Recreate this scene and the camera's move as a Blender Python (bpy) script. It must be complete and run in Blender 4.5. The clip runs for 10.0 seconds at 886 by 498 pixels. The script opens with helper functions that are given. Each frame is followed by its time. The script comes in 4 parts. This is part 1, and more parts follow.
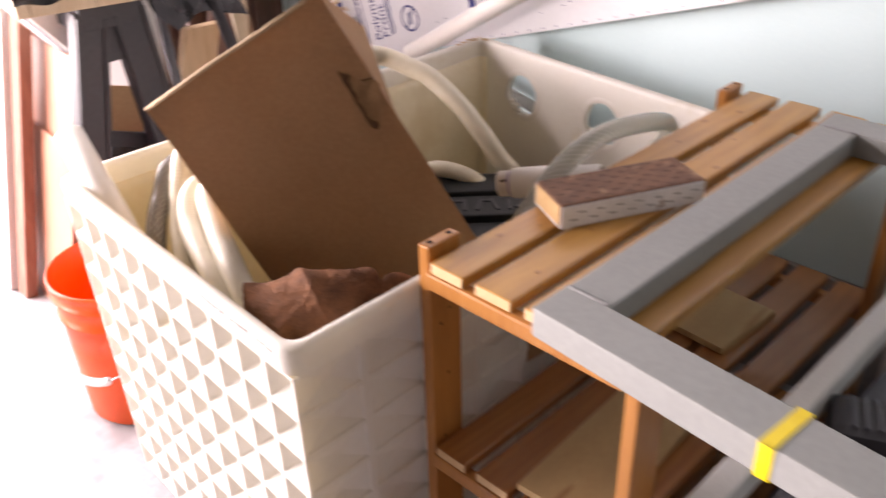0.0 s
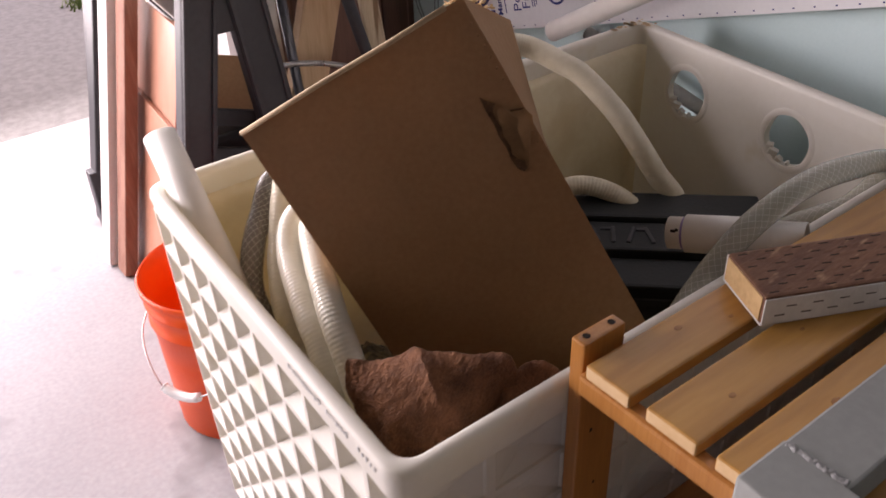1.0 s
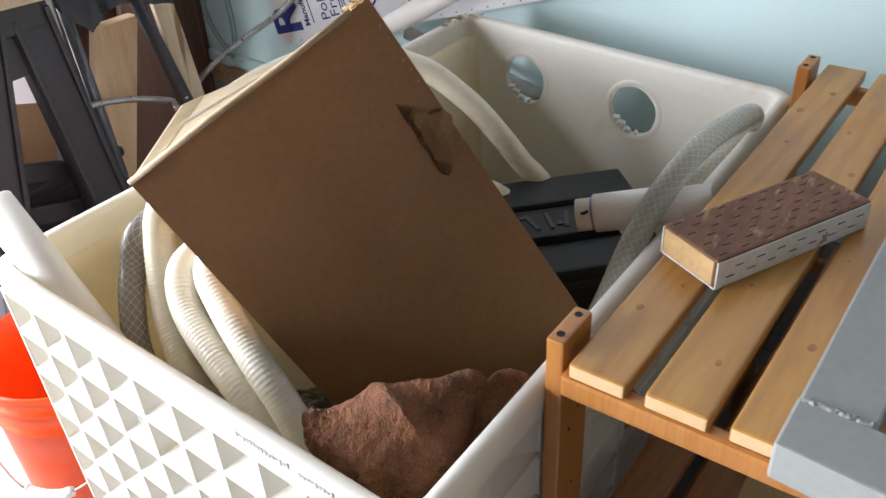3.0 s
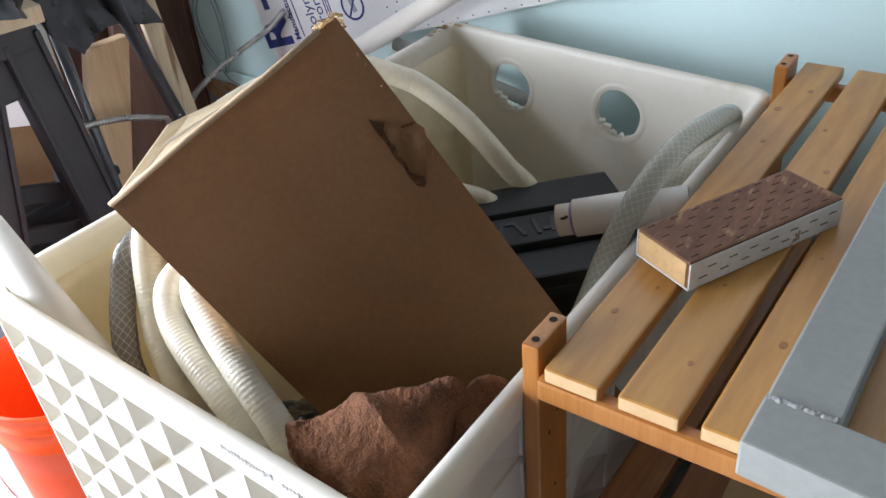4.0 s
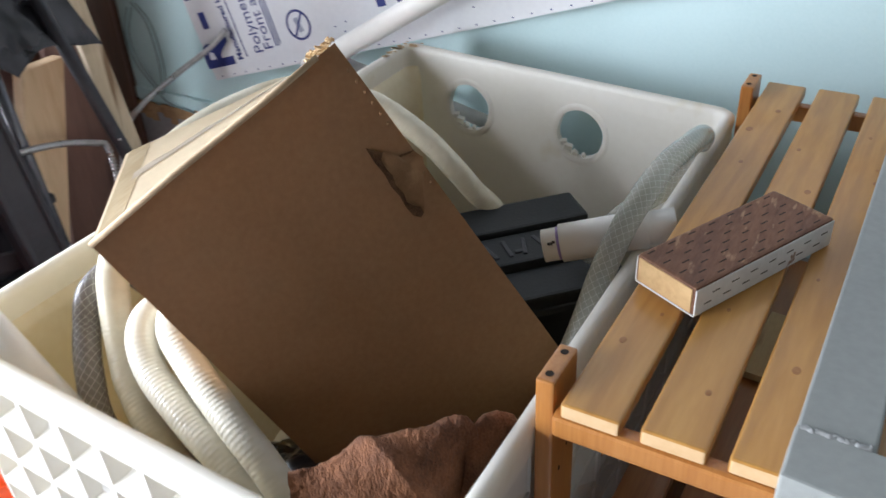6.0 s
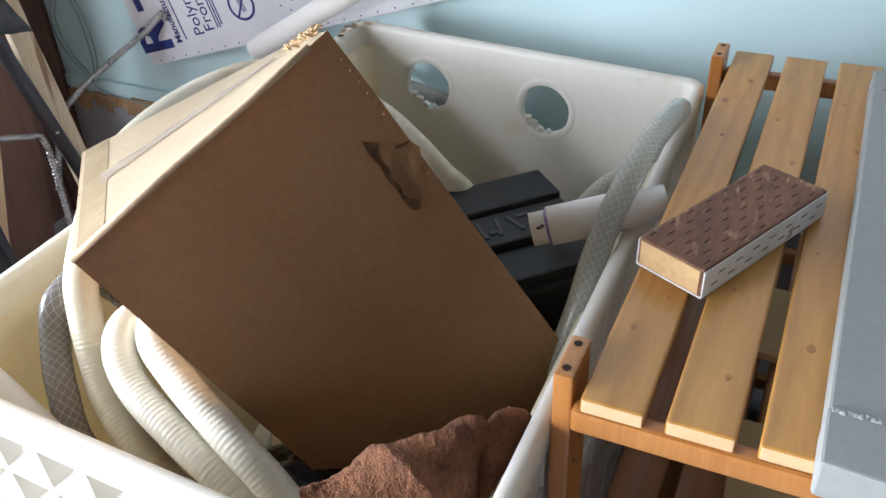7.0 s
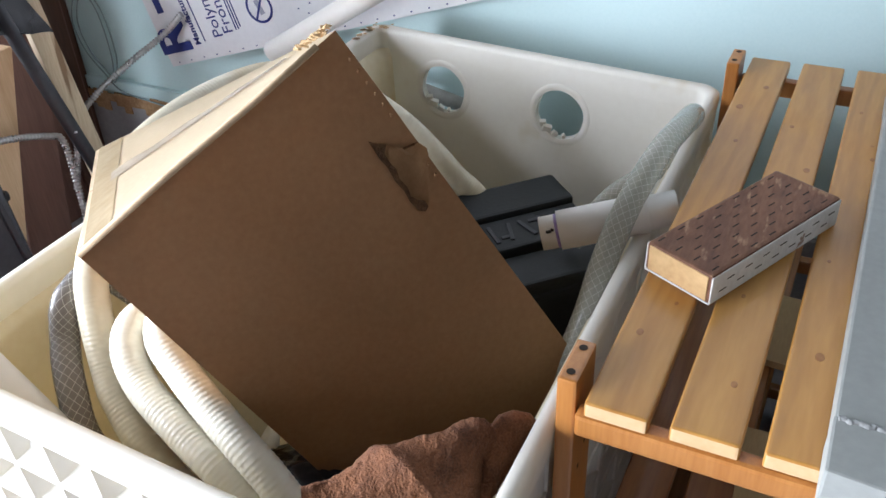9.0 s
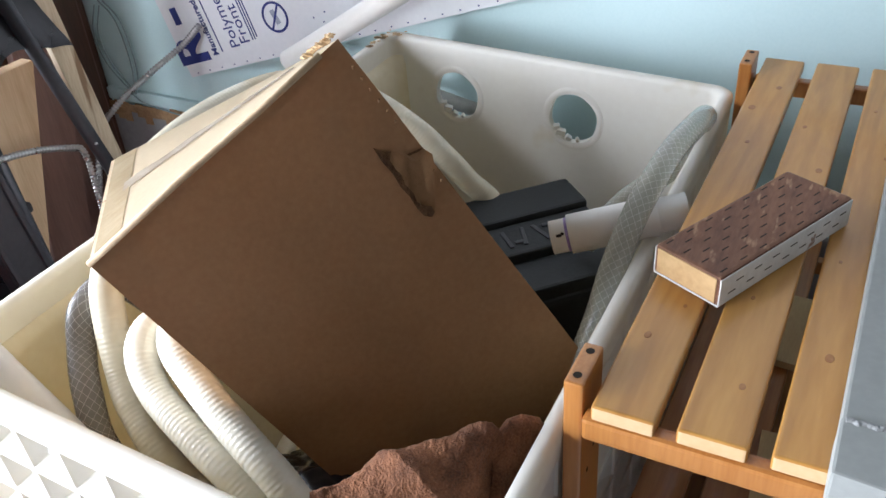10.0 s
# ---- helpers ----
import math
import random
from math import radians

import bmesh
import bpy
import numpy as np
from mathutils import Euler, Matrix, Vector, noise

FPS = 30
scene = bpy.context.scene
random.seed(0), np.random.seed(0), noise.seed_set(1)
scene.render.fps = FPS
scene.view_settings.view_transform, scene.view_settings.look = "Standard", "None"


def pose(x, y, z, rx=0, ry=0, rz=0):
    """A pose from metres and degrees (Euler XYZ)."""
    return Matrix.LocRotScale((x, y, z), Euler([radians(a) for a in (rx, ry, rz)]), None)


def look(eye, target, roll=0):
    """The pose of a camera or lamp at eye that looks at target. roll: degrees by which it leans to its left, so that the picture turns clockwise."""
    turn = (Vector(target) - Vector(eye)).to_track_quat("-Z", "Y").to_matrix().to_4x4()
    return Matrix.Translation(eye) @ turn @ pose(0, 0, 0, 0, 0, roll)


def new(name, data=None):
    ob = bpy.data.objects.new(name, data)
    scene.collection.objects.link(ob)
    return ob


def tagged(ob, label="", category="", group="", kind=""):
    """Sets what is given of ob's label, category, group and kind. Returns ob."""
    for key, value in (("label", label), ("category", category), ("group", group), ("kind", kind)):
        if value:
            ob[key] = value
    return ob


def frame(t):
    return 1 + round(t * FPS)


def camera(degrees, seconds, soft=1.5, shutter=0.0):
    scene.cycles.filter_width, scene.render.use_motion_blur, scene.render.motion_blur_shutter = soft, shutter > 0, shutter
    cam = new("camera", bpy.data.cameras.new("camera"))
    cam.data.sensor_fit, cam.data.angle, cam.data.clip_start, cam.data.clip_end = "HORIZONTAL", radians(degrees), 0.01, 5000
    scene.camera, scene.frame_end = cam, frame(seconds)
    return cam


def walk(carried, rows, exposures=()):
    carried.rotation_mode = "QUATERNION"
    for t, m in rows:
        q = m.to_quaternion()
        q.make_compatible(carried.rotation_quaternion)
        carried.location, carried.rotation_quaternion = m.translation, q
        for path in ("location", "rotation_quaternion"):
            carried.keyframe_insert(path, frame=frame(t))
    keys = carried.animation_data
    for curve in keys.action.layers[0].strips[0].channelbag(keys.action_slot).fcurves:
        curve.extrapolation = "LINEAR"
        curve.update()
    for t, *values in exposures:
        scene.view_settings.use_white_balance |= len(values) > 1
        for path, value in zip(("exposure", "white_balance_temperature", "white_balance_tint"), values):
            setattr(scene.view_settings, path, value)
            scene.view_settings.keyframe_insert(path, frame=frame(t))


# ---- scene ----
cam = camera(53.6, 10.0, shutter=0.5)
PATH = [
    (0, (0.753, -0.713, 1.451), (-0.477, 0.493, 0.434), -1.5),
    (0.5, (0.597, -0.654, 1.429), (-0.742, 0.41, 0.392), -0.0),
    (1, (0.485, -0.533, 1.447), (-0.854, 0.438, 0.323), -2.2),
    (1.5, (0.431, -0.503, 1.435), (-0.71, 0.653, 0.268), -0.7),
    (2, (0.289, -0.566, 1.423), (-0.733, 0.67, 0.228), -2.4),
    (2.5, (0.258, -0.6, 1.416), (-0.661, 0.8, 0.322), 0.3),
    (2.7, (0.285, -0.607, 1.416), (-0.705, 0.717, 0.29), -2.2),
    (3.8, (0.345, -0.599, 1.434), (-0.662, 0.721, 0.319), -4.4),
    (4, (0.356, -0.595, 1.432), (-0.667, 0.714, 0.319), -5.2),
    (4.5, (0.366, -0.607, 1.43), (-0.657, 0.72, 0.338), -4.7),
    (5, (0.364, -0.626, 1.433), (-0.677, 0.711, 0.371), -4.3),
    (5.5, (0.343, -0.63, 1.425), (-0.664, 0.709, 0.333), -4.1),
    (6, (0.258, -0.609, 1.433), (-0.617, 0.817, 0.336), -3.1),
    (6.2, (0.206, -0.6, 1.432), (-0.591, 0.837, 0.292), -3.0),
    (7.3, (0.169, -0.603, 1.432), (-0.548, 0.862, 0.275), -2.9),
    (7.5, (0.176, -0.607, 1.433), (-0.557, 0.853, 0.278), -2.8),
    (8, (0.183, -0.61, 1.43), (-0.558, 0.861, 0.295), -2.9),
    (8.5, (0.182, -0.601, 1.43), (-0.57, 0.861, 0.291), -2.9),
    (9, (0.182, -0.597, 1.427), (-0.579, 0.857, 0.283), -2.9),
    (9.5, (0.185, -0.589, 1.427), (-0.603, 0.845, 0.277), -4.1),
    (10, (0.201, -0.592, 1.428), (-0.614, 0.843, 0.298), -4.7),
]
EXPOSURE = [(0, 1.74, 7900, 36), (0.5, 1.30, 7750, 35), (1.0, 0.70, 7650, 34), (1.7, 0.9, 7500, 29), (2.5, 1.45, 7000, 20), (4.0, 1.38, 6500, 15), (5.5, 1.38, 6450, 15), (7.5, 1.58, 6350, 16), (10, 1.58, 6350, 16)]
walk(cam, [(t, look(eye, target, roll)) for t, eye, target, roll in PATH], EXPOSURE)

# ---- daylight: a wide open garage door, overcast sky ----
world = bpy.data.worlds.new("world")
scene.world = world
world.use_nodes = True
wn = world.node_tree.nodes
sky = wn.new("ShaderNodeTexSky")
sky.sky_type, sky.sun_disc = "NISHITA", False
sky.sun_elevation, sky.sun_rotation = radians(68), radians(250)
world.node_tree.links.new(sky.outputs[0], wn["Background"].inputs[0])
wn["Background"].inputs[1].default_value = 0.15

sun = new("sun", bpy.data.lights.new("sun", "SUN"))
sun.data.energy, sun.data.angle, sun.data.color = 2.6, radians(20), (1.0, 0.95, 0.88)
sun.matrix_world = look((-8, -1.1, 8), (-5, 0, 0))

door_light = new("door_daylight", bpy.data.lights.new("door_daylight", "AREA"))
door_light.data.shape, door_light.data.size, door_light.data.size_y = "RECTANGLE", 4.0, 1.7
door_light.data.energy, door_light.data.color = 180.0, (0.88, 0.95, 1.0)
door_light.matrix_world = look((-2.68, -1.85, 1.32), (0.0, -1.55, 1.1))

# ---- materials ----


def material(name, c1, c2, rough=0.6, scale=6.0, fine=60.0, bump=0.1, metal=0.0, stretch=(1, 1, 1), spots=None, spot_scale=18.0, spot_at=(0.62, 0.72), translucent=None, rand=0.0, coat=0.0, grain=0.0, spec=0.5):
    """Two base colours mixed by broad and fine noise, optional darker spots, fine relief."""
    m = bpy.data.materials.new(name)
    m.use_nodes = True
    nt = m.node_tree
    n, link = nt.nodes, nt.links.new
    b = n["Principled BSDF"]
    b.inputs["Metallic"].default_value = metal
    b.inputs["Coat Weight"].default_value = coat
    b.inputs["Specular IOR Level"].default_value = spec
    tc, mp = n.new("ShaderNodeTexCoord"), n.new("ShaderNodeMapping")
    mp.inputs["Scale"].default_value = stretch
    link(tc.outputs["Object"], mp.inputs["Vector"])
    vec = mp.outputs[0]
    if rand:
        info, add = n.new("ShaderNodeObjectInfo"), n.new("ShaderNodeVectorMath")
        mul = n.new("ShaderNodeVectorMath")
        mul.operation = "SCALE"
        mul.inputs[0].default_value = (7.3, 3.1, 5.7)
        link(info.outputs["Random"], mul.inputs["Scale"])
        link(mp.outputs[0], add.inputs[0])
        link(mul.outputs[0], add.inputs[1])
        vec = add.outputs[0]
    broad, small = n.new("ShaderNodeTexNoise"), n.new("ShaderNodeTexNoise")
    for node, s, d in ((broad, scale, 4), (small, fine, 6)):
        node.inputs["Scale"].default_value, node.inputs["Detail"].default_value = s, d
        link(vec, node.inputs["Vector"])
    mean = n.new("ShaderNodeMix")
    mean.inputs[0].default_value = 0.4
    link(broad.outputs[0], mean.inputs[2])
    link(small.outputs[0], mean.inputs[3])
    ramp = n.new("ShaderNodeValToRGB")
    ramp.color_ramp.elements[0].position, ramp.color_ramp.elements[1].position = 0.36, 0.64
    ramp.color_ramp.elements[0].color, ramp.color_ramp.elements[1].color = (*c1, 1), (*c2, 1)
    link(mean.outputs[0], ramp.inputs[0])
    colour = ramp.outputs[0]
    if grain:
        wave, wr_, gm = n.new("ShaderNodeTexWave"), n.new("ShaderNodeValToRGB"), n.new("ShaderNodeMix")
        wave.wave_type, wave.bands_direction = "BANDS", "X"
        wave.inputs["Scale"].default_value, wave.inputs["Distortion"].default_value = 1.7, 14.0
        wave.inputs["Detail"].default_value, wave.inputs["Detail Scale"].default_value = 3.0, 0.9
        link(vec, wave.inputs["Vector"])
        wr_.color_ramp.elements[0].position, wr_.color_ramp.elements[1].position = 0.05, 0.6
        wr_.color_ramp.elements[0].color = (1 - grain, 1 - 1.25 * grain, 1 - 1.5 * grain, 1)
        link(wave.outputs[0], wr_.inputs[0])
        gm.data_type, gm.blend_type = "RGBA", "MULTIPLY"
        gm.inputs[0].default_value = 1.0
        link(colour, gm.inputs[6])
        link(wr_.outputs[0], gm.inputs[7])
        colour = gm.outputs[2]
    if spots:
        vn, vr, mix = n.new("ShaderNodeTexNoise"), n.new("ShaderNodeValToRGB"), n.new("ShaderNodeMix")
        vn.inputs["Scale"].default_value, vn.inputs["Detail"].default_value = spot_scale, 3
        link(vec, vn.inputs["Vector"])
        vr.color_ramp.elements[0].position, vr.color_ramp.elements[1].position = spot_at
        link(vn.outputs[0], vr.inputs[0])
        mix.data_type = "RGBA"
        link(vr.outputs[0], mix.inputs[0])
        link(colour, mix.inputs[6])
        mix.inputs[7].default_value = (*spots, 1)
        colour = mix.outputs[2]
    link(colour, b.inputs["Base Color"])
    rr = n.new("ShaderNodeMapRange")
    rr.inputs[3].default_value, rr.inputs[4].default_value = max(rough - 0.1, 0.03), min(rough + 0.1, 1)
    link(broad.outputs[0], rr.inputs[0])
    link(rr.outputs[0], b.inputs["Roughness"])
    if bump:
        bp = n.new("ShaderNodeBump")
        bp.inputs["Strength"].default_value, bp.inputs["Distance"].default_value = bump, 0.004
        link(small.outputs[0], bp.inputs["Height"])
        link(bp.outputs[0], b.inputs["Normal"])
    if translucent:
        amount, tint = translucent
        tr, mx = n.new("ShaderNodeBsdfTranslucent"), n.new("ShaderNodeMixShader")
        tr.inputs[0].default_value = (*tint, 1)
        mx.inputs[0].default_value = amount
        link(b.outputs[0], mx.inputs[1])
        link(tr.outputs[0], mx.inputs[2])
        link(mx.outputs[0], n["Material Output"].inputs[0])
    return m


M_CONCRETE = material("concrete", (0.30, 0.29, 0.305), (0.39, 0.38, 0.395), 0.8, 2.5, 90, 0.15, spots=(0.24, 0.23, 0.235), spot_scale=5)
M_ASPHALT = material("worn_asphalt", (0.17, 0.168, 0.166), (0.25, 0.247, 0.243), 0.9, 30, 260, 0.8)
M_GRASS = material("grass", (0.09, 0.14, 0.03), (0.2, 0.26, 0.06), 0.8, 5, 60, 0.3)
M_BLUE = material("pale_blue_paint", (0.55, 0.742, 0.760), (0.60, 0.782, 0.80), 0.55, 1.5, 160, 0.06)
M_WHITE = material("white_paint", (0.72, 0.71, 0.68), (0.8, 0.79, 0.77), 0.6, 2, 120, 0.05)
M_BIN = material("cream_polyethylene", (0.80, 0.785, 0.73), (0.85, 0.84, 0.79), 0.42, 4, 70, 0.05, spots=(0.62, 0.54, 0.38), spot_scale=7, spot_at=(0.66, 0.8), translucent=(0.22, (0.85, 0.76, 0.55)))
# inside of the bin: shade and yellow light through the plastic tinted into the colour
M_LINING = material("shade_tinted_polyethylene", (0.70, 0.62, 0.43), (0.78, 0.72, 0.55), 0.45, 3, 70, 0.05, spots=(0.58, 0.47, 0.28), spot_scale=5, spot_at=(0.6, 0.8), translucent=(0.16, (0.85, 0.68, 0.38)))
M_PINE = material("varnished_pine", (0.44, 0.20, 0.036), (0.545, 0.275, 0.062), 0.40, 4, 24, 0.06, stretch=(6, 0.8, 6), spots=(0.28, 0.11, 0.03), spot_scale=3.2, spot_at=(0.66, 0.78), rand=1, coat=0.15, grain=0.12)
# lower slats: redder varnish, plus the shade under the top shelf darkened into it
M_PINE_LOW = material("shaded_red_pine", (0.30, 0.105, 0.022), (0.39, 0.155, 0.04), 0.38, 5, 30, 0.06, stretch=(9, 0.9, 9), spots=(0.25, 0.09, 0.03), spot_scale=3.2, spot_at=(0.66, 0.78), rand=1, coat=0.15, grain=0.12)
M_PINE_END = material("pine_end_grain", (0.62, 0.4, 0.2), (0.7, 0.48, 0.27), 0.6, 20, 120, 0.1)
M_HOLE = material("dowel_hole_dark", (0.02, 0.012, 0.008), (0.03, 0.02, 0.01), 0.9)
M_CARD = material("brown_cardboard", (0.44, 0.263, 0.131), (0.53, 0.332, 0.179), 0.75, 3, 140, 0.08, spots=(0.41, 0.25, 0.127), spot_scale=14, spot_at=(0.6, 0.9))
# top flaps: the same cardboard with the door's glare lightened into its colour
M_CARD_PALE = material("daylit_cardboard", (0.60, 0.49, 0.33), (0.69, 0.58, 0.41), 0.5, 4, 140, 0.08)
M_CARD_RAW = material("torn_cardboard", (0.30, 0.16, 0.07), (0.5, 0.32, 0.17), 0.9, 30, 120, 0.6)
M_TAPE = material("clear_packing_tape", (0.52, 0.44, 0.34), (0.70, 0.62, 0.51), 0.2, 20, 60, 0.2)
M_TAPE_CLEAR = material("clear_tape_over_card", (0.55, 0.44, 0.28), (0.66, 0.55, 0.38), 0.2, 14, 60, 0.15)
M_GREY = material("grey_enamel", (0.245, 0.262, 0.252), (0.30, 0.317, 0.305), 0.5, 3, 90, 0.06, spots=(0.25, 0.27, 0.26), spot_scale=14, spot_at=(0.7, 0.8))
M_WELD = material("weld_bead", (0.22, 0.23, 0.23), (0.36, 0.37, 0.37), 0.6, 60, 200, 0.6)
M_YELLOW = material("yellow_tape", (0.8, 0.58, 0.0), (0.88, 0.68, 0.02), 0.4, 20, 60, 0.1)
M_ORANGE = material("orange_plastic", (0.85, 0.085, 0.01), (0.9, 0.12, 0.015), 0.35, 4, 60, 0.03, translucent=(0.2, (1.0, 0.18, 0.02)))
M_WIRE = material("galvanised_wire", (0.5, 0.5, 0.5), (0.65, 0.65, 0.65), 0.35, 30, 90, 0.05, metal=0.9)
M_GRIP = material("white_grip", (0.75, 0.75, 0.75), (0.82, 0.82, 0.82), 0.45)
M_TOWEL = material("brown_terry", (0.095, 0.034, 0.014), (0.28, 0.115, 0.052), 0.95, 26, 420, 1.0)
M_PVC = material("white_pvc", (0.76, 0.74, 0.69), (0.82, 0.8, 0.75), 0.35, 6, 60, 0.02)
M_BLOCK = material("treated_lumber", (0.12, 0.047, 0.024), (0.22, 0.10, 0.052), 0.7, 8, 60, 0.35, stretch=(4, 1, 4), spots=(0.36, 0.2, 0.11), spot_scale=22, spot_at=(0.62, 0.7))
M_BLOCK_END = material("sawn_end", (0.5, 0.31, 0.14), (0.64, 0.43, 0.21), 0.75, 40, 120, 0.3)
M_FLAKY = material("flaking_white_paint", (0.66, 0.66, 0.65), (0.78, 0.78, 0.77), 0.7, 20, 90, 0.4, spots=(0.3, 0.2, 0.15), spot_scale=40, spot_at=(0.68, 0.72))
M_BLACK = material("black_plastic", (0.014, 0.014, 0.018), (0.026, 0.026, 0.032), 0.5, 5, 80, 0.1, spec=0.5)
M_CASE = material("charcoal_plastic", (0.010, 0.012, 0.013), (0.018, 0.021, 0.022), 0.6, 8, 160, 0.15, spec=0.35)
M_REDWOOD = material("red_brown_laminate", (0.42, 0.18, 0.115), (0.50, 0.23, 0.15), 0.4, 2, 30, 0.03, stretch=(2, 2, 0.3))
M_ROUGH = material("rough_red_lumber", (0.22, 0.09, 0.06), (0.34, 0.17, 0.12), 0.85, 6, 40, 0.4, stretch=(6, 6, 0.6))
M_OAKISH = material("raw_lumber", (0.5, 0.33, 0.19), (0.64, 0.46, 0.29), 0.7, 4, 30, 0.15, stretch=(8, 8, 0.6), rand=1)
M_DARKWOOD = material("dark_stained_wood", (0.06, 0.025, 0.015), (0.11, 0.048, 0.03), 0.5, 4, 30, 0.1, stretch=(8, 8, 0.6))
M_ALU = material("brushed_aluminium", (0.55, 0.55, 0.55), (0.7, 0.7, 0.7), 0.35, 5, 60, 0.05, metal=0.9)
M_HOSE = material("ivory_ribbed_hose", (0.74, 0.71, 0.6), (0.8, 0.77, 0.67), 0.3, 6, 60, 0.02, spots=(0.6, 0.52, 0.36), spot_scale=6)
M_HOSE_OLD = material("yellowed_ribbed_hose", (0.66, 0.60, 0.45), (0.74, 0.69, 0.55), 0.32, 6, 60, 0.02, spots=(0.55, 0.45, 0.28), spot_scale=6)
M_PLY = material("bare_plywood", (0.46, 0.31, 0.15), (0.56, 0.39, 0.2), 0.75, 3, 60, 0.1, stretch=(6, 1, 6), spots=(0.36, 0.2, 0.08), spot_scale=6)
M_BOARD = material("white_board_facing", (0.7, 0.71, 0.74), (0.76, 0.77, 0.79), 0.45, 3, 90, 0.03)
M_INK = material("navy_ink", (0.015, 0.025, 0.15), (0.02, 0.035, 0.2), 0.5)
M_FOAM = material("foam_edge", (0.7, 0.69, 0.66), (0.78, 0.77, 0.74), 0.9, 20, 200, 0.4)

# near-black so that the unseen walls and ceiling bounce little light
M_DRAB = material("dark_bounce_cut", (0.07, 0.062, 0.054), (0.11, 0.098, 0.086), 0.9, 2, 60, 0.05)
M_INKFADE = material("faded_print_ink", (0.36, 0.36, 0.36), (0.58, 0.57, 0.54), 0.6, 200, 400)
M_RUST = material("rust_stain", (0.54, 0.36, 0.19), (0.68, 0.53, 0.34), 0.9, 60, 200)
M_TEAR = material("torn_hole", (0.10, 0.045, 0.02), (0.26, 0.14, 0.065), 0.95, 60, 200, 0.6)
M_PLYCARD = material("inner_card_ply", (0.37, 0.205, 0.095), (0.47, 0.275, 0.135), 0.85, 18, 160, 0.25)
M_KNOT = material("pine_knot", (0.26, 0.10, 0.028), (0.40, 0.18, 0.055), 0.5, 60, 200)
M_SHRED = material("shredded_kraft", (0.42, 0.25, 0.11), (0.66, 0.5, 0.3), 0.9, 60, 160, 0.3)
M_CARD_EDGE = material("scuffed_cardboard", (0.47, 0.33, 0.20), (0.58, 0.43, 0.27), 0.8, 30, 120, 0.2)
M_INK_PALE = material("faded_ink", (0.25, 0.27, 0.36), (0.4, 0.42, 0.5), 0.5, 90, 200)
M_STEEL = material("galvanised_steel", (0.36, 0.36, 0.36), (0.50, 0.50, 0.50), 0.3, 30, 90, 0.05, metal=0.8)
M_GUNMETAL = material("glossy_gunmetal", (0.09, 0.095, 0.11), (0.14, 0.145, 0.16), 0.22, 12, 80, 0.03, metal=0.4)
M_REDDARK = material("dull_redwood", (0.13, 0.065, 0.05), (0.2, 0.105, 0.08), 0.55, 4, 30, 0.1, stretch=(8, 8, 0.6))
M_REDDEEP = material("deep_red_edge", (0.2, 0.035, 0.02), (0.26, 0.055, 0.03), 0.4, 4, 40, 0.03)
M_BATTEN = material("weathered_batten", (0.46, 0.36, 0.24), (0.6, 0.5, 0.36), 0.8, 5, 40, 0.25, stretch=(8, 8, 0.7), spots=(0.22, 0.14, 0.08), spot_scale=5)
M_FILM = material("black_polythene", (0.008, 0.008, 0.010), (0.015, 0.015, 0.018), 0.28, 8, 60, 0.2, spec=0.45)
M_SLATE = material("slate_plastic", (0.10, 0.10, 0.12), (0.14, 0.14, 0.16), 0.5, 6, 90, 0.08)

# ---- mesh helpers ----


def thing(name, at, label, category, group="", kind=""):
    ob = new(name)
    ob.location = at
    ob.empty_display_size = 0.05
    bpy.context.view_layer.update()
    return tagged(ob, label, category, group, kind)


def mesh_of(bm, name, mats, smooth=False):
    me = bpy.data.meshes.new(name)
    bm.normal_update()
    bm.to_mesh(me)
    bm.free()
    for m in mats if isinstance(mats, (list, tuple)) else [mats]:
        me.materials.append(m)
    if smooth:
        for p in me.polygons:
            p.use_smooth = True
    return me


def part(name, bm, mats, parent=None, label="", smooth=False):
    """Links a bmesh, built in world metres, as one mesh object under a thing or a part."""
    ob = new(name, mesh_of(bm, name, mats, smooth))
    if parent is not None:
        ob.parent = parent
        ob.matrix_parent_inverse = Matrix.Translation(parent.location).inverted()
    if label:
        ob["label"] = label
    return ob


def box_bm(m, sx, sy, sz, bevel=0.002, bm=None, mat=0, segs=2):
    """A bevelled box centred on the pose m."""
    own = bmesh.new()
    bmesh.ops.create_cube(own, size=1.0, matrix=Matrix.Diagonal((sx, sy, sz, 1)))
    if bevel:
        bmesh.ops.bevel(own, geom=own.edges[:], offset=bevel, segments=segs, affect="EDGES", profile=0.6)
    for f in own.faces:
        f.material_index = mat
    bmesh.ops.transform(own, matrix=m, verts=own.verts)
    if bm is None:
        return own
    tmp = bpy.data.meshes.new("tmp")
    own.to_mesh(tmp)
    own.free()
    bm.from_mesh(tmp)
    bpy.data.meshes.remove(tmp)
    return bm


def span(x0, x1, y0, y1, z0, z1):
    return pose((x0 + x1) / 2, (y0 + y1) / 2, (z0 + z1) / 2), abs(x1 - x0), abs(y1 - y0), abs(z1 - z0)


def beam_pose(a, b, side=(0, 0, 1)):
    """A pose half way from a to b whose z runs along the beam and whose x lies nearest to side."""
    a, b = Vector(a), Vector(b)
    z = (b - a).normalized()
    x = Vector(side) - z * z.dot(Vector(side))
    x.normalize()
    y = z.cross(x)
    m = Matrix((x, y, z)).transposed().to_4x4()
    m.translation = (a + b) / 2
    return m, (b - a).length


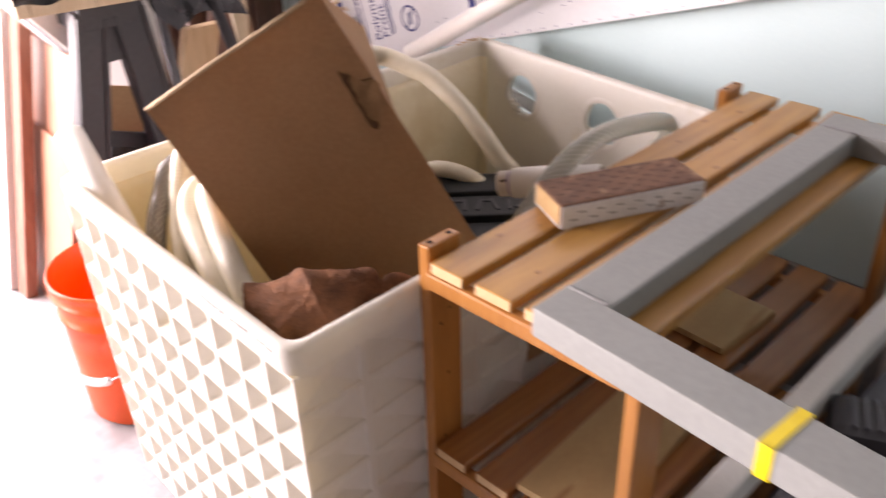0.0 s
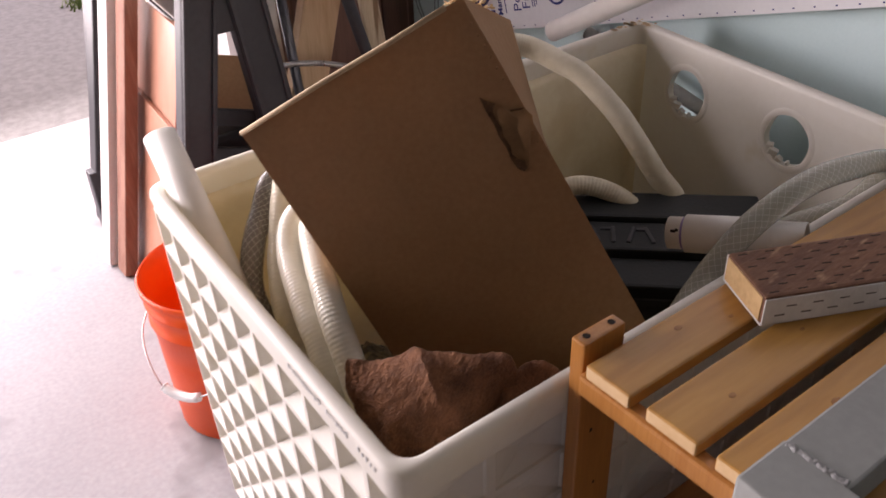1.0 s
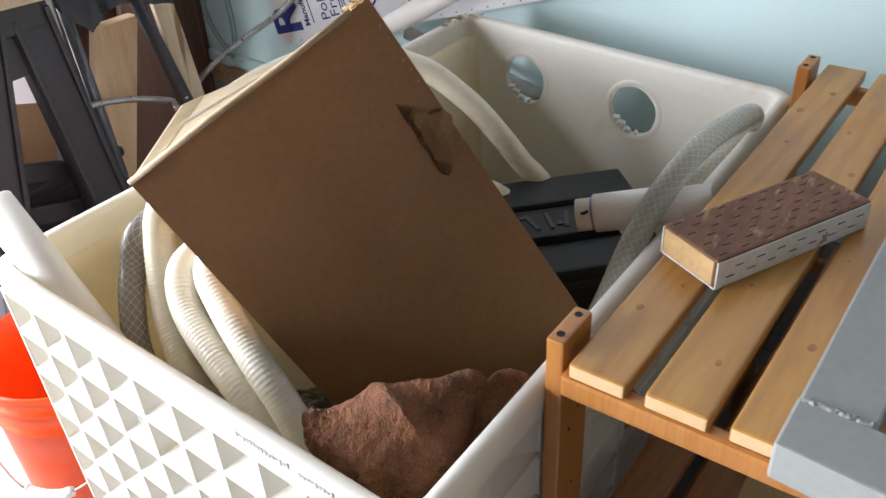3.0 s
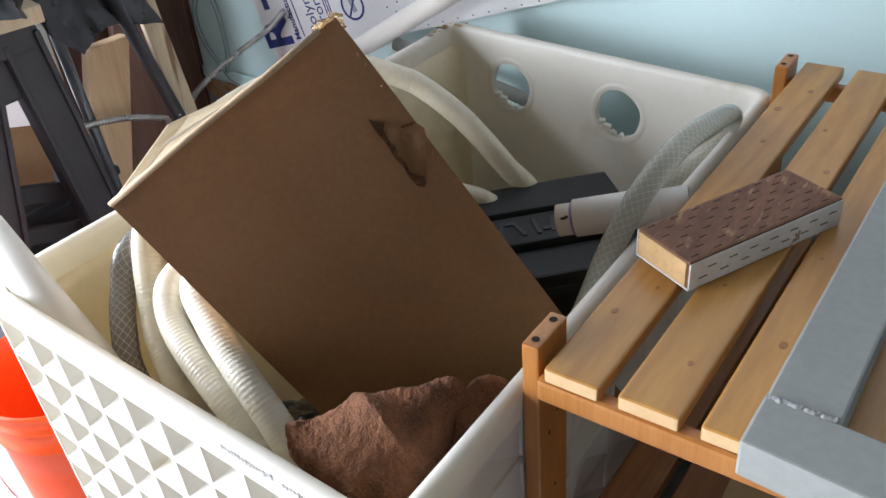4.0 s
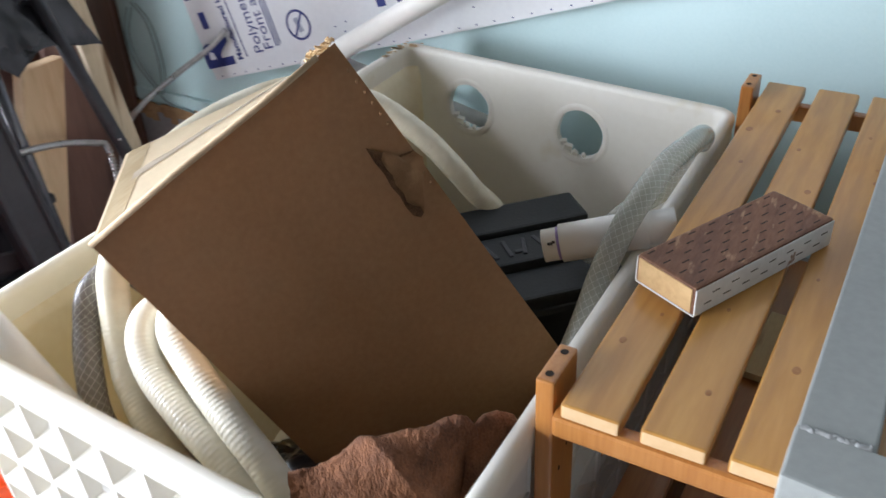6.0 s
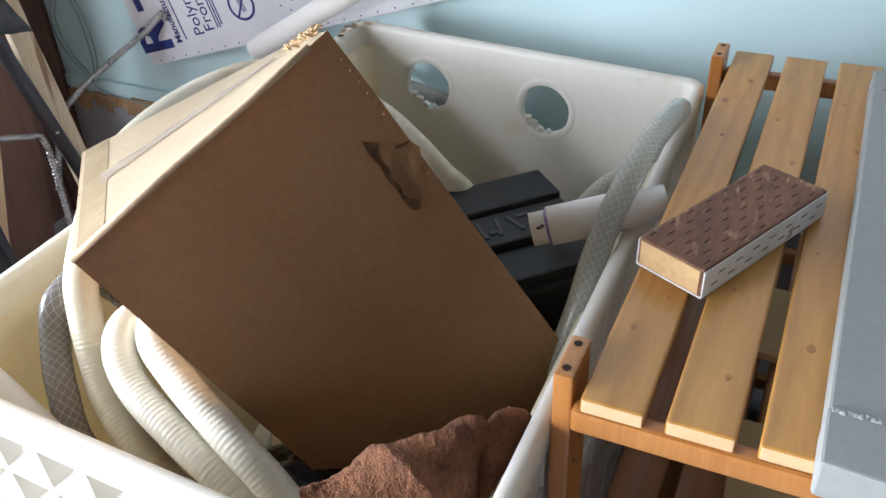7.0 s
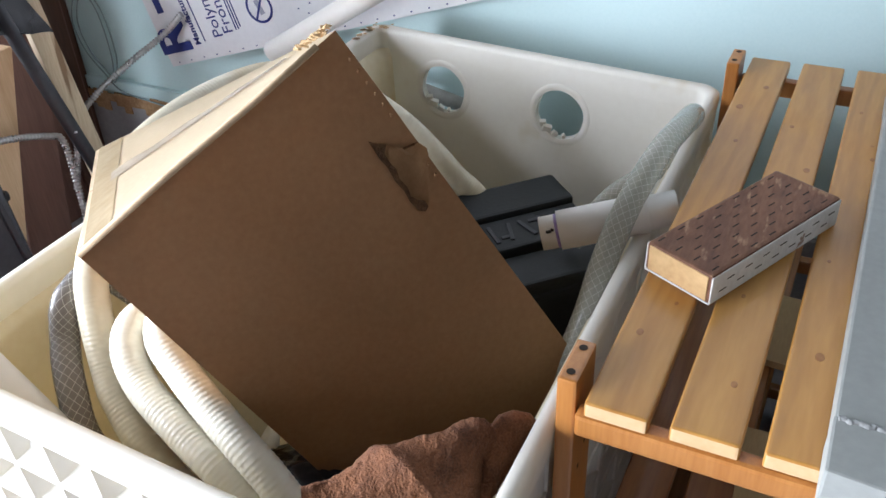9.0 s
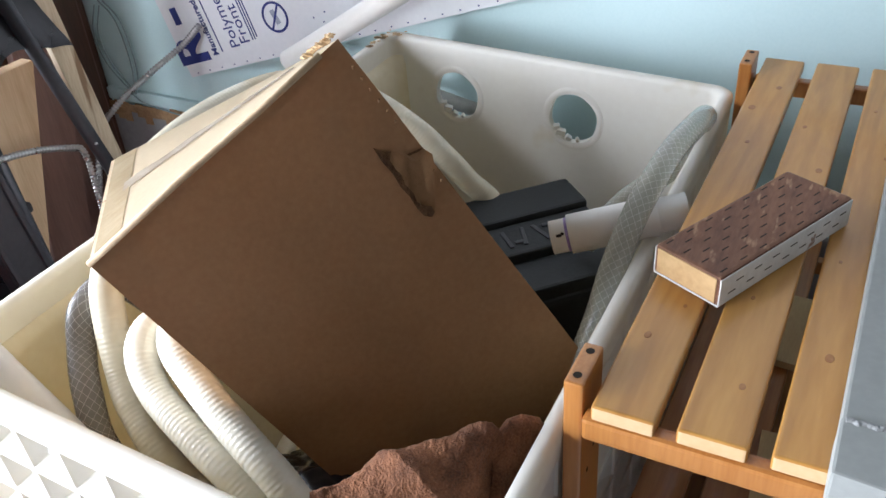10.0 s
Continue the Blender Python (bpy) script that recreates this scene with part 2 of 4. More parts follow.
def smooth_path(points, per=14):
    """A Catmull-Rom line through a few knots."""
    p = [Vector(q) for q in points]
    p = [2 * p[0] - p[1], *p, 2 * p[-1] - p[-2]]
    out = []
    for i in range(1, len(p) - 2):
        for k in range(per):
            t = k / per
            a, b, c, d = p[i - 1], p[i], p[i + 1], p[i + 2]
            out.append(0.5 * (2 * b + (c - a) * t + (2 * a - 5 * b + 4 * c - d) * t * t + (3 * b - a - 3 * c + d) * t ** 3))
    out.append(p[-2])
    return out


def tube_bm(path, radius, seg=16, rib=0.0, pitch=0.007, caps=True, wall=0.0):
    """A tube swept along a path; rib: height of its helical ribs; wall: open ends with that wall."""
    step = pitch / 4 if rib else 1e9
    pts = [path[0]]
    for a, b in zip(path, path[1:]):
        n = max(1, int((b - a).length / step))
        pts += [a.lerp(b, (k + 1) / n) for k in range(n)]
    bm, rings, run = bmesh.new(), [], 0.0
    up = Vector((0.13, 0.21, 0.97))
    for i, p in enumerate(pts):
        d = (pts[min(i + 1, len(pts) - 1)] - pts[max(i - 1, 0)]).normalized()
        up = (up - d * d.dot(up)).normalized()
        side = d.cross(up)
        if i:
            run += (p - pts[i - 1]).length
        r = radius + (rib * math.cos(2 * math.pi * run / pitch) if rib else 0)
        rings.append([bm.verts.new(p + r * (math.cos(2 * math.pi * k / seg) * side + math.sin(2 * math.pi * k / seg) * up)) for k in range(seg)])
    for r0, r1 in zip(rings, rings[1:]):
        for k in range(seg):
            bm.faces.new((r0[k], r0[(k + 1) % seg], r1[(k + 1) % seg], r1[k]))
    for ring, p, flip in ((rings[0], pts[0], 1), (rings[-1], pts[-1], 0)):
        if wall:
            d = (pts[1] - pts[0]).normalized() if flip else (pts[-2] - pts[-1]).normalized()
            inner = [bm.verts.new(p + (v.co - p) * (1 - wall / radius)) for v in ring]
            deep = [bm.verts.new(v.co + d * radius * 3) for v in inner]
            for k in range(seg):
                j = (k + 1) % seg
                bm.faces.new((ring[k], inner[k], inner[j], ring[j]))
                bm.faces.new((inner[k], deep[k], deep[j], inner[j]))
            bm.faces.new(deep)
        elif caps:
            bm.faces.new(ring)
    bmesh.ops.recalc_face_normals(bm, faces=bm.faces[:])
    return bm


def lathe_bm(profile, seg=48, at=(0, 0, 0), squeeze=1.0):
    """A turned shape from (radius, height) rings."""
    bm, rings = bmesh.new(), []
    for r, z in profile:
        rings.append([bm.verts.new((at[0] + r * math.cos(2 * math.pi * k / seg), at[1] + squeeze * r * math.sin(2 * math.pi * k / seg), at[2] + z)) for k in range(seg)])
    for r0, r1 in zip(rings, rings[1:]):
        for k in range(seg):
            j = (k + 1) % seg
            bm.faces.new((r0[k], r0[j], r1[j], r1[k]))
    return bm


def structure(name, bm, mats, label, smooth=False):
    return tagged(part(name, bm, mats, None, label, smooth), label, name.split("_")[0], "", "structure")


# ---- the garage ----
WALL_Y, DOOR_X, FLOOR = 1.03, -2.66, 0.08
structure("floor", box_bm(*span(DOOR_X, 3.2, -5.2, 1.2, -0.15, FLOOR), 0.0), M_CONCRETE, "pale worn concrete garage slab with faint stains")
ground = bmesh.new()
bmesh.ops.create_grid(ground, x_segments=40, y_segments=40, size=60, matrix=pose(-62.665, 0, FLOOR - 0.02))
structure("ground", ground, M_ASPHALT, "grey asphalt driveway outside the open garage door")
structure("wall_north", box_bm(*span(-1.95, 3.2, WALL_Y, WALL_Y + 0.12, 0.40, 2.7), 0.0), M_BLUE, "pale blue painted drywall above a concrete footing")
structure("footing", box_bm(*span(DOOR_X, 3.2, WALL_Y - 0.012, WALL_Y + 0.12, FLOOR, 0.398), 0.004), M_CONCRETE, "low grey concrete stem wall under the drywall")
structure("wall_corner", box_bm(*span(DOOR_X, -1.955, WALL_Y, WALL_Y + 0.12, 0.40, 2.7), 0.0), M_WHITE, "white wall stub beside the garage door")
structure("wall_west_header", box_bm(*span(DOOR_X - 0.12, DOOR_X, -5.2, 1.15, 2.2, 2.7), 0.0), M_WHITE, "white wall above the garage door opening")
structure("wall_west_pier", box_bm(*span(DOOR_X - 0.12, DOOR_X, 0.75, 1.15, FLOOR, 2.195), 0.0), M_WHITE, "white pier beside the garage door opening")
structure("wall_west_south", box_bm(*span(DOOR_X - 0.12, DOOR_X, -5.2, -3.9, FLOOR, 2.195), 0.0), M_WHITE, "white wall beside the garage door opening")
# unseen walls and ceiling, added dark to hold down the fill light
structure("wall_east", box_bm(*span(3.2, 3.32, -5.2, 1.15, -0.1, 2.7), 0.0), M_DRAB, "unseen garage wall, darkened to cut bounce light")
structure("wall_south", box_bm(*span(DOOR_X - 0.12, 3.32, -5.32, -5.2, -0.1, 2.7), 0.0), M_DRAB, "unseen garage wall, darkened to cut bounce light")
structure("ceiling", box_bm(*span(DOOR_X - 0.12, 3.32, -5.32, 1.15, 2.7, 2.82), 0.0), M_DRAB, "unseen garage ceiling, darkened to cut bounce light")

# ---- the plastic bin ----
NL, NR, FR, FL = (-0.745, -0.213), (-0.006, -0.245), (-0.013, 0.838), (-0.735, 0.905)
BW, BL, BIN_TOP = 0.735, 1.085, 0.785


def plan(x, y, z=None):
    """A place of the bin from metres along its width (from the left) and length (from the front), drawn in towards its foot."""
    u, v = x / BW, y / BL
    z = BIN_TOP if z is None else z
    s = 1 - 0.035 * (BIN_TOP - z) / BIN_TOP
    u, v = 0.5 + (u - 0.5) * s, 0.5 + (v - 0.5) * s
    px = (1 - v) * ((1 - u) * NL[0] + u * NR[0]) + v * ((1 - u) * FL[0] + u * FR[0])
    py = (1 - v) * ((1 - u) * NL[1] + u * NR[1]) + v * ((1 - u) * FL[1] + u * FR[1])
    return Vector((px, py, z))


def ring(bm, inset, z, radius, arc=6):
    """A loop of vertices round the bin, anticlockwise from the front left corner."""
    out = []
    for cx, cy, a0 in ((inset + radius, inset + radius, 180), (BW - inset - radius, inset + radius, 270), (BW - inset - radius, BL - inset - radius, 0), (inset + radius, BL - inset - radius, 90)):
        for k in range(arc + 1):
            a = radians(a0 + 90 * k / arc)
            out.append(bm.verts.new(plan(cx + radius * math.cos(a), cy + radius * math.sin(a), z)))
    return out


def loft(bm, loops, skip=()):
    for r0, r1 in zip(loops, loops[1:]):
        for k in range(len(r0)):
            if k not in skip:
                j = (k + 1) % len(r0)
                bm.faces.new((r0[k], r0[j], r1[j], r1[k]))


bin_thing = thing("pallet_bin", (-0.38, 0.3, 0), "large cream plastic pallet bin with a waffle-ribbed outside, full of hoses", "plastic bin")

rim = bmesh.new()
prof = [(0.006, -0.046, 0.03), (0.003, -0.012, 0.03), (0.0045, -0.004, 0.03), (0.009, 0.0, 0.03), (0.018, 0.0, 0.028), (0.0225, -0.003, 0.026), (0.0245, -0.010, 0.024), (0.0255, -0.042, 0.022)]
loft(rim, [ring(rim, i, BIN_TOP + dz, r) for i, dz, r in prof])
part("rim", rim, M_BIN, bin_thing, "rounded cream rim", True)

lining = bmesh.new()
loops = [ring(lining, i, z, r) for i, z, r in ((0.0255, 0.744, 0.022), (0.041, 0.730, 0.022), (0.043, 0.45, 0.025), (0.045, 0.17, 0.03), (0.062, 0.142, 0.035), (0.12, 0.138, 0.04))]
loft(lining, loops, skip=(20,))
lining.faces.new(loops[-1])
part("lining", lining, M_LINING, bin_thing, "smooth inner walls, tinted for shade and yellow light through the plastic", True)


def pierced_slab(y_in, y_out, z0, z1, holes, x0, x1):
    """The back wall with its round holes, both faces and the hole edges."""
    bm = bmesh.new()
    for y in (y_in, y_out):
        edges = []
        corners = [bm.verts.new((x, y, z)) for x, z in ((x0, z0), (x1, z0), (x1, z1), (x0, z1))]
        edges += [bm.edges.new((corners[k], corners[(k + 1) % 4])) for k in range(4)]
        for hx, hz, hr in holes:
            loop = [bm.verts.new((hx + hr * math.cos(a) + 0.0012 * math.sin(5 * a), y, hz + hr * math.sin(a))) for a in [2 * math.pi * k / 40 for k in range(40)]]
            edges += [bm.edges.new((loop[k], loop[(k + 1) % 40])) for k in range(40)]
        bmesh.ops.triangle_fill(bm, edges=edges, use_beauty=True)
    for hx, hz, hr in holes:
        loops = [[bm.verts.new((hx + hr * math.cos(a) + 0.0012 * math.sin(5 * a), y, hz + hr * math.sin(a))) for a in [2 * math.pi * k / 40 for k in range(40)]] for y in (y_in, y_out)]
        for k in range(40):
            j = (k + 1) % 40
            bm.faces.new((loops[0][k], loops[0][j], loops[1][j], loops[1][k]))
    bmesh.ops.recalc_face_normals(bm, faces=bm.faces[:])
    return bm


# the back wall stands in local metres along the bin's width and is turned into place
HOLES = ((0.176, 0.678, 0.0495), (0.437, 0.678, 0.0495))
back = pierced_slab(BL - 0.027, BL - 0.012, 0.139, 0.746, HOLES, 0.047, BW - 0.047)
for v in back.verts:
    v.co = plan(v.co.x, v.co.y, v.co.z)
part("back_wall", back, M_BIN, bin_thing, "cream back wall with two round cut holes")
for hx, hz, hr in HOLES:
    halo = bmesh.new()
    loops = []
    for r, dy in ((hr + 0.014, 0.0001), (hr + 0.011, -0.0012), (hr + 0.003, -0.0012), (hr + 0.001, 0.0001)):
        loops.append([halo.verts.new(plan(hx + r * math.cos(a), BL - 0.027 + dy, hz + r * math.sin(a))) for a in [2 * math.pi * k / 40 for k in range(40)]])
    loft(halo, loops)
    part("hole_collar", halo, M_BIN, bin_thing, "raised round collar", True)
    burr = bmesh.new()
    for k, (a, s) in enumerate(((215, 0.013), (232, 0.018), (256, 0.012), (281, 0.008))):
        c = plan(hx + (hr - 0.004) * math.cos(radians(a)), BL - 0.02, hz + (hr - 0.004) * math.sin(radians(a)))
        box_bm(Matrix.Translation(c) @ pose(0, 0, 0, 10, 20 * k, 25), s, 0.012, s * 0.8, 0.002, burr)
    part("ragged_plastic", burr, M_BIN, bin_thing, "ragged cream plastic left from cutting")


def waffle(side, cells, rows, z0, z1, depth, rib):
    """One outer wall of square pockets between ribs. side gives a place from (along 0..1, depth inwards, height)."""
    bm = bmesh.new()
    for i in range(cells):
        for k in range(rows):
            a0, a1 = i / cells, (i + 1) / cells
            h0, h1 = z0 + (z1 - z0) * k / rows, z0 + (z1 - z0) * (k + 1) / rows
            ra, rh = rib / 2, rib / 2
            q = [(a0, h0), (a1, h0), (a1, h1), (a0, h1)]
            ca, ch = (a0 + a1) / 2, (h0 + h1) / 2
            aw, hw = (a1 - a0) / 2, (h1 - h0) / 2
            loops = []
            for fa, fh, d in ((1, 1, 0), (1 - ra / aw / 0.75, 1 - rh / hw, 0.0), (1 - ra / aw / 0.75 - 0.05, 1 - rh / hw - 0.05, 0.003), (0.20, 0.20, depth), (0.14, 0.14, depth + 0.001)):
                loops.append([bm.verts.new(side(ca + (a - ca) * fa, d, ch + (h - ch) * fh)) for a, h in q])
            loft(bm, loops)
            bm.faces.new(loops[-1])
    bmesh.ops.remove_doubles(bm, verts=bm.verts[:], dist=1e-5)
    return bm


IN = 0.008
sides = {
    "front_wall": (lambda a, d, z: plan(IN + a * (BW - 2 * IN), IN + d, z), 10, 9, 0.031, "cream waffle-ribbed front wall"),
    "right_wall": (lambda a, d, z: plan(BW - IN - d, IN + a * (BL - 2 * IN), z), 9, 9, 0.011, "cream ribbed side wall"),
    "left_wall": (lambda a, d, z: plan(IN + d, BL - IN - a * (BL - 2 * IN), z), 14, 9, 0.02, "cream waffle-ribbed side wall"),
}
for name, (side, cells, rows, depth, label) in sides.items():
    part(name, waffle(side, cells, rows, 0.085, 0.742, depth, 0.009), M_BIN, bin_thing, label)
rear = waffle(lambda a, d, z: plan(BW - IN - a * (BW - 2 * IN), BL - IN - d * 0.3, z), 4, 5, 0.085, 0.60, 0.008, 0.009)
part("rear_ribs", rear, M_BIN, bin_thing)
base = bmesh.new()
base.faces.new(ring(base, 0.02, FLOOR + 0.006, 0.03)[::-1])
bmesh.ops.solidify(base, geom=base.faces[:], thickness=0.006)
part("base", base, M_BIN, bin_thing)

# ---- the slatted shelf ----
shelf = thing("slatted_shelf", (0.165, 0.41, 0), "varnished pine shelf unit with slatted shelves beside the bin", "shelf")


def post(x, y, top):
    bm = box_bm(*span(x - 0.010, x + 0.010, y - 0.031, y + 0.031, FLOOR, top), 0.003)
    p = part("post", bm, M_PINE_UP, shelf)
    for dy in (-0.0185, 0.0185):
        if top > 0.8:
            hole = lathe_bm([(0.0045, 0.0006), (0.0042, 0.0003), (0.0, 0.0003)], 16, (x, y + dy, top))
            part("dowel_hole", hole, M_HOLE, p)
    if x == 0.0 and y < 0.1:
        for hy, hz, hs in ((0.012, 0.775, 0.0032), (0.026, 0.735, 0.0028), (0.008, 0.715, 0.0036), (0.020, 0.62, 0.003), (0.010, 0.50, 0.003)):
            part("nail_hole", box_bm(pose(0.0101, hy, hz), 0.0008, hs, hs * 1.4, 0.0), M_HOLE, p)
    return p


M_PINE_UP = material("varnished_pine_post", (0.39, 0.145, 0.03), (0.50, 0.215, 0.055), 0.4, 5, 30, 0.06, stretch=(9, 9, 0.9), spots=(0.25, 0.09, 0.03), spot_scale=3.2, spot_at=(0.66, 0.78), rand=1, coat=0.15)
KNOTS = (((0.04, 0.10, 0.0035), (0.063, 0.16, 0.002), (0.035, 0.66, 0.005), (0.06, 0.74, 0.004), (0.05, 0.55, 0.003)), ((0.125, 0.20, 0.0022), (0.142, 0.06, 0.003), (0.115, 0.62, 0.003), (0.15, 0.50, 0.004)), ((0.210, 0.131, 0.0042), (0.2, 0.30, 0.002), (0.225, 0.56, 0.003), (0.2, 0.70, 0.0025), (0.222, 0.60, 0.002)), ())
SLATS = ((0.020, 0.081), (0.100, 0.163), (0.182, 0.246), (0.265, 0.329))
for y in (0.0185, 0.812):
    post(0.0, y, 0.85)
    post(0.345, y, 0.80)
for level in (0.835, 0.503, 0.19):
    for y in (-0.0105, 0.824):
        part("rail", box_bm(*span(0.011, 0.334, y - 0.010, y + 0.010, level - 0.047, level - 0.019), 0.005), M_PINE_UP, shelf)
    for n, (x0, x1) in enumerate(SLATS):
        j = 0.002 * ((n * 7) % 3 - 1)
        wood = box_bm(*span(x0, x1, -0.018 + j, 0.857 + j, level - 0.0185, level), 0.004, segs=3)
        wood.normal_update()
        for f in wood.faces:
            f.material_index = 1 if abs(f.normal.y) > 0.8 else 0
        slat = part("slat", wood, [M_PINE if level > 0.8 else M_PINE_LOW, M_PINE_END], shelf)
        if level > 0.8:
            for kx, ky, kr in KNOTS[n]:
                part("knot", lathe_bm([(0.0, 0.0004), (kr, 0.0003), (kr * 1.15, -0.0004)], 14, (kx, ky, level), 1.5), M_KNOT, slat)

# ---- lumber block on the shelf ----
block = thing("lumber_block", (0.12, 0.29, 0.836), "short treated lumber offcut with incised dashes and white painted sides", "wood block")
a, b = Vector((0.055, 0.187, 0.8555)), Vector((0.158, 0.398, 0.8555))
ahead = (b - a).normalized()
BM = Matrix((Vector((ahead.y, -ahead.x, 0)), ahead, Vector((0, 0, 1)))).transposed().to_4x4()
BM.translation = (a + b) / 2
BLEN = (b - a).length
part("timber", box_bm(BM, 0.087, BLEN, 0.037, 0.004), M_BLOCK, block, "red-brown incised timber")
for s in (-1, 1):
    part("painted_side", box_bm(BM @ pose(s * 0.0437, 0, -0.001), 0.002, BLEN - 0.001, 0.033, 0.0008), M_FLAKY, block, "flaking white paint")
part("painted_bottom", box_bm(BM @ pose(0, 0, -0.0185), 0.088, BLEN, 0.002, 0.0006), M_FLAKY, block)
part("sawn_end", box_bm(BM @ pose(0, -BLEN / 2 - 0.0002, 0.0), 0.079, 0.0022, 0.031, 0.001), M_BLOCK_END, block, "pale sawn end")
for r in range(7):
    for k in range(7):
        y = -BLEN / 2 + 0.014 + 0.033 * k + 0.0055 * ((r * 3) % 6)
        if y < BLEN / 2 - 0.012:
            part("incision", box_bm(BM @ pose(-0.036 + 0.012 * r, y, 0.0184), 0.0015, 0.011, 0.0008, 0.0), M_HOLE, block)
for r in range(2):
    for k in range(7):
        y = -BLEN / 2 + 0.02 + 0.031 * k + 0.012 * r
        if y < BLEN / 2 - 0.012:
            part("incision", box_bm(BM @ pose(0.0447, y, -0.007 + 0.011 * r), 0.0006, 0.012, 0.0014, 0.0), M_HOLE, block)

# ---- grey welded frame lying on the shelf ----
frame_thing = thing("metal_rack", (0.55, 0.34, 0.836), "grey painted welded metal rack lying on the shelf", "metal rack")
FX0, FX1, FY0, FY1, FW = 0.227, 0.93, -0.056, 0.745, 0.066
Z0, Z1 = 0.8365, 0.877
SKEW = -0.085
front_bar = box_bm(*span(FX0, FX1, FY0, FY0 + FW, Z0, Z1), 0.003)
for v in front_bar.verts:
    v.co.y += SKEW * (v.co.x - FX0)
part("front_bar", front_bar, M_GREY, frame_thing)
part("back_bar", box_bm(*span(FX0, FX1, FY1 - FW, FY1, Z0, Z1), 0.003), M_GREY, frame_thing)
part("long_bar", box_bm(*span(FX0 + 0.001, FX0 + FW, FY0 + FW - 0.008, FY1 - FW - 0.001, Z0 + 0.001, Z1 - 0.001), 0.003), M_GREY, frame_thing)
part("long_bar", box_bm(*span(FX1 - FW, FX1 - 0.001, FY0 + FW - 0.055, FY1 - FW - 0.001, Z0, Z1 - 0.001), 0.003), M_GREY, frame_thing)
for x in (FX0, FX1 - FW):
    for y in (FY0 + FW + SKEW * (x - FX0 + 0.033), FY1 - FW):
        weld = tube_bm([Vector((x + 0.004 + (FW - 0.008) * k / 12, y + 0.0012 * math.sin(k * 2.3), Z1 - 0.0022)) for k in range(13)], 0.0042, 10, 0.0003, 0.005)
        part("weld_bead", weld, M_WELD, frame_thing, "rough weld bead", True)
for x, lean in ((0.530, 0.15), (0.664, 0.15)):
    tape = bmesh.new()
    fy = FY0 + SKEW * (x - FX0)
    turn = Matrix.Translation((x, fy, 0)) @ pose(0, 0, 0, 0, 0, -30 * lean)
    box_bm(turn @ pose(0, FW / 2, Z1 + 0.0006), 0.016, FW + 0.006, 0.0008, 0.0, tape)
    box_bm(Matrix.Translation((x, fy - 0.0012, (Z0 + Z1) / 2)), 0.016, 0.0008, Z1 - Z0 + 0.002, 0.0, tape)
    part("tape_band", tape, M_YELLOW, frame_thing, "yellow tape wrapped round the bar")

# ---- cardboard box ----
CO = Vector((-0.411, -0.171, 0.985))
CU, CD = Vector((0.164, 0.207, 0.157)), Vector((0.194, 0.182, -0.535))
DEEP = 1.2
CBL, CBR = Vector((-0.720, 0.130, 0.877)), Vector((-0.517, 0.340, 0.972))
carton = thing("cardboard_box", (-0.3, 0.0, 0.4), "brown cardboard carton tipped into the bin, taped, one corner torn", "cardboard box")


def cpt(u, d, b):
    u *= (1 + 0.08 * d * (1 - b)) * (1 - 0.34 * b * d)
    return (CO + CU * u).lerp(CBL.lerp(CBR, u), b) + CD * d


def curved_bm(at, thick, cuts=12):
    """A sheet with thickness from a function of two shares."""
    bm, g = bmesh.new(), {}
    for i in range(cuts + 1):
        for k in range(cuts + 1):
            g[i, k] = bm.verts.new(at(i / cuts, k / cuts))
    for i in range(cuts):
        for k in range(cuts):
            bm.faces.new((g[i, k], g[i + 1, k], g[i + 1, k + 1], g[i, k + 1]))
    bmesh.ops.solidify(bm, geom=bm.faces[:], thickness=thick)
    return bm


def panel_bm(corners, thick, cuts=10, sag=0.0, seed=0):
    """A slightly warped sheet from four corners, with thickness to its back."""
    bm = bmesh.new()
    p = [Vector(c) for c in corners]
    nrm = (p[1] - p[0]).cross(p[3] - p[0]).normalized()
    g = {}
    for i in range(cuts + 1):
        for k in range(cuts + 1):
            s, t = i / cuts, k / cuts
            q = (1 - t) * ((1 - s) * p[0] + s * p[1]) + t * ((1 - s) * p[3] + s * p[2])
            w = sag * math.sin(math.pi * s) * math.sin(math.pi * t) + 0.0012 * noise.noise(Vector((s * 4 + seed, t * 4, seed)))
            g[i, k] = bm.verts.new(q + nrm * w)
    for i in range(cuts):
        for k in range(cuts):
            bm.faces.new((g[i, k], g[i + 1, k], g[i + 1, k + 1], g[i, k + 1]))
    if thick:
        bmesh.ops.solidify(bm, geom=bm.faces[:], thickness=thick)
    return bm


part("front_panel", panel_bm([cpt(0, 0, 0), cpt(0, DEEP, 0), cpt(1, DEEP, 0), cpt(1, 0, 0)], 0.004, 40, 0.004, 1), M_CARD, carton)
part("back_panel", curved_bm(lambda s, t: cpt(s, t * DEEP, 1), 0.004), M_CARD, carton)
part("side_panel", panel_bm([cpt(0, 0, 0), cpt(0, 0, 1), cpt(0, DEEP, 1), cpt(0, DEEP, 0)], 0.004, 8, 0.0, 3), M_CARD, carton)
part("side_panel", panel_bm([cpt(1, 0, 0), cpt(1, DEEP, 0), cpt(1, DEEP, 1), cpt(1, 0, 1)], 0.004, 8, 0.0, 4), M_CARD, carton)
part("base_panel", curved_bm(lambda s, t: cpt(s, DEEP, t), 0.004), M_CARD, carton)
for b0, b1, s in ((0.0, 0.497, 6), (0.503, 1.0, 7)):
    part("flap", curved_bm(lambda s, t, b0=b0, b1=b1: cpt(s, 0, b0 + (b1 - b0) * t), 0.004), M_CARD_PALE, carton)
lift = Vector((-0.5, -0.25, 0.83)).normalized() * 0.0009
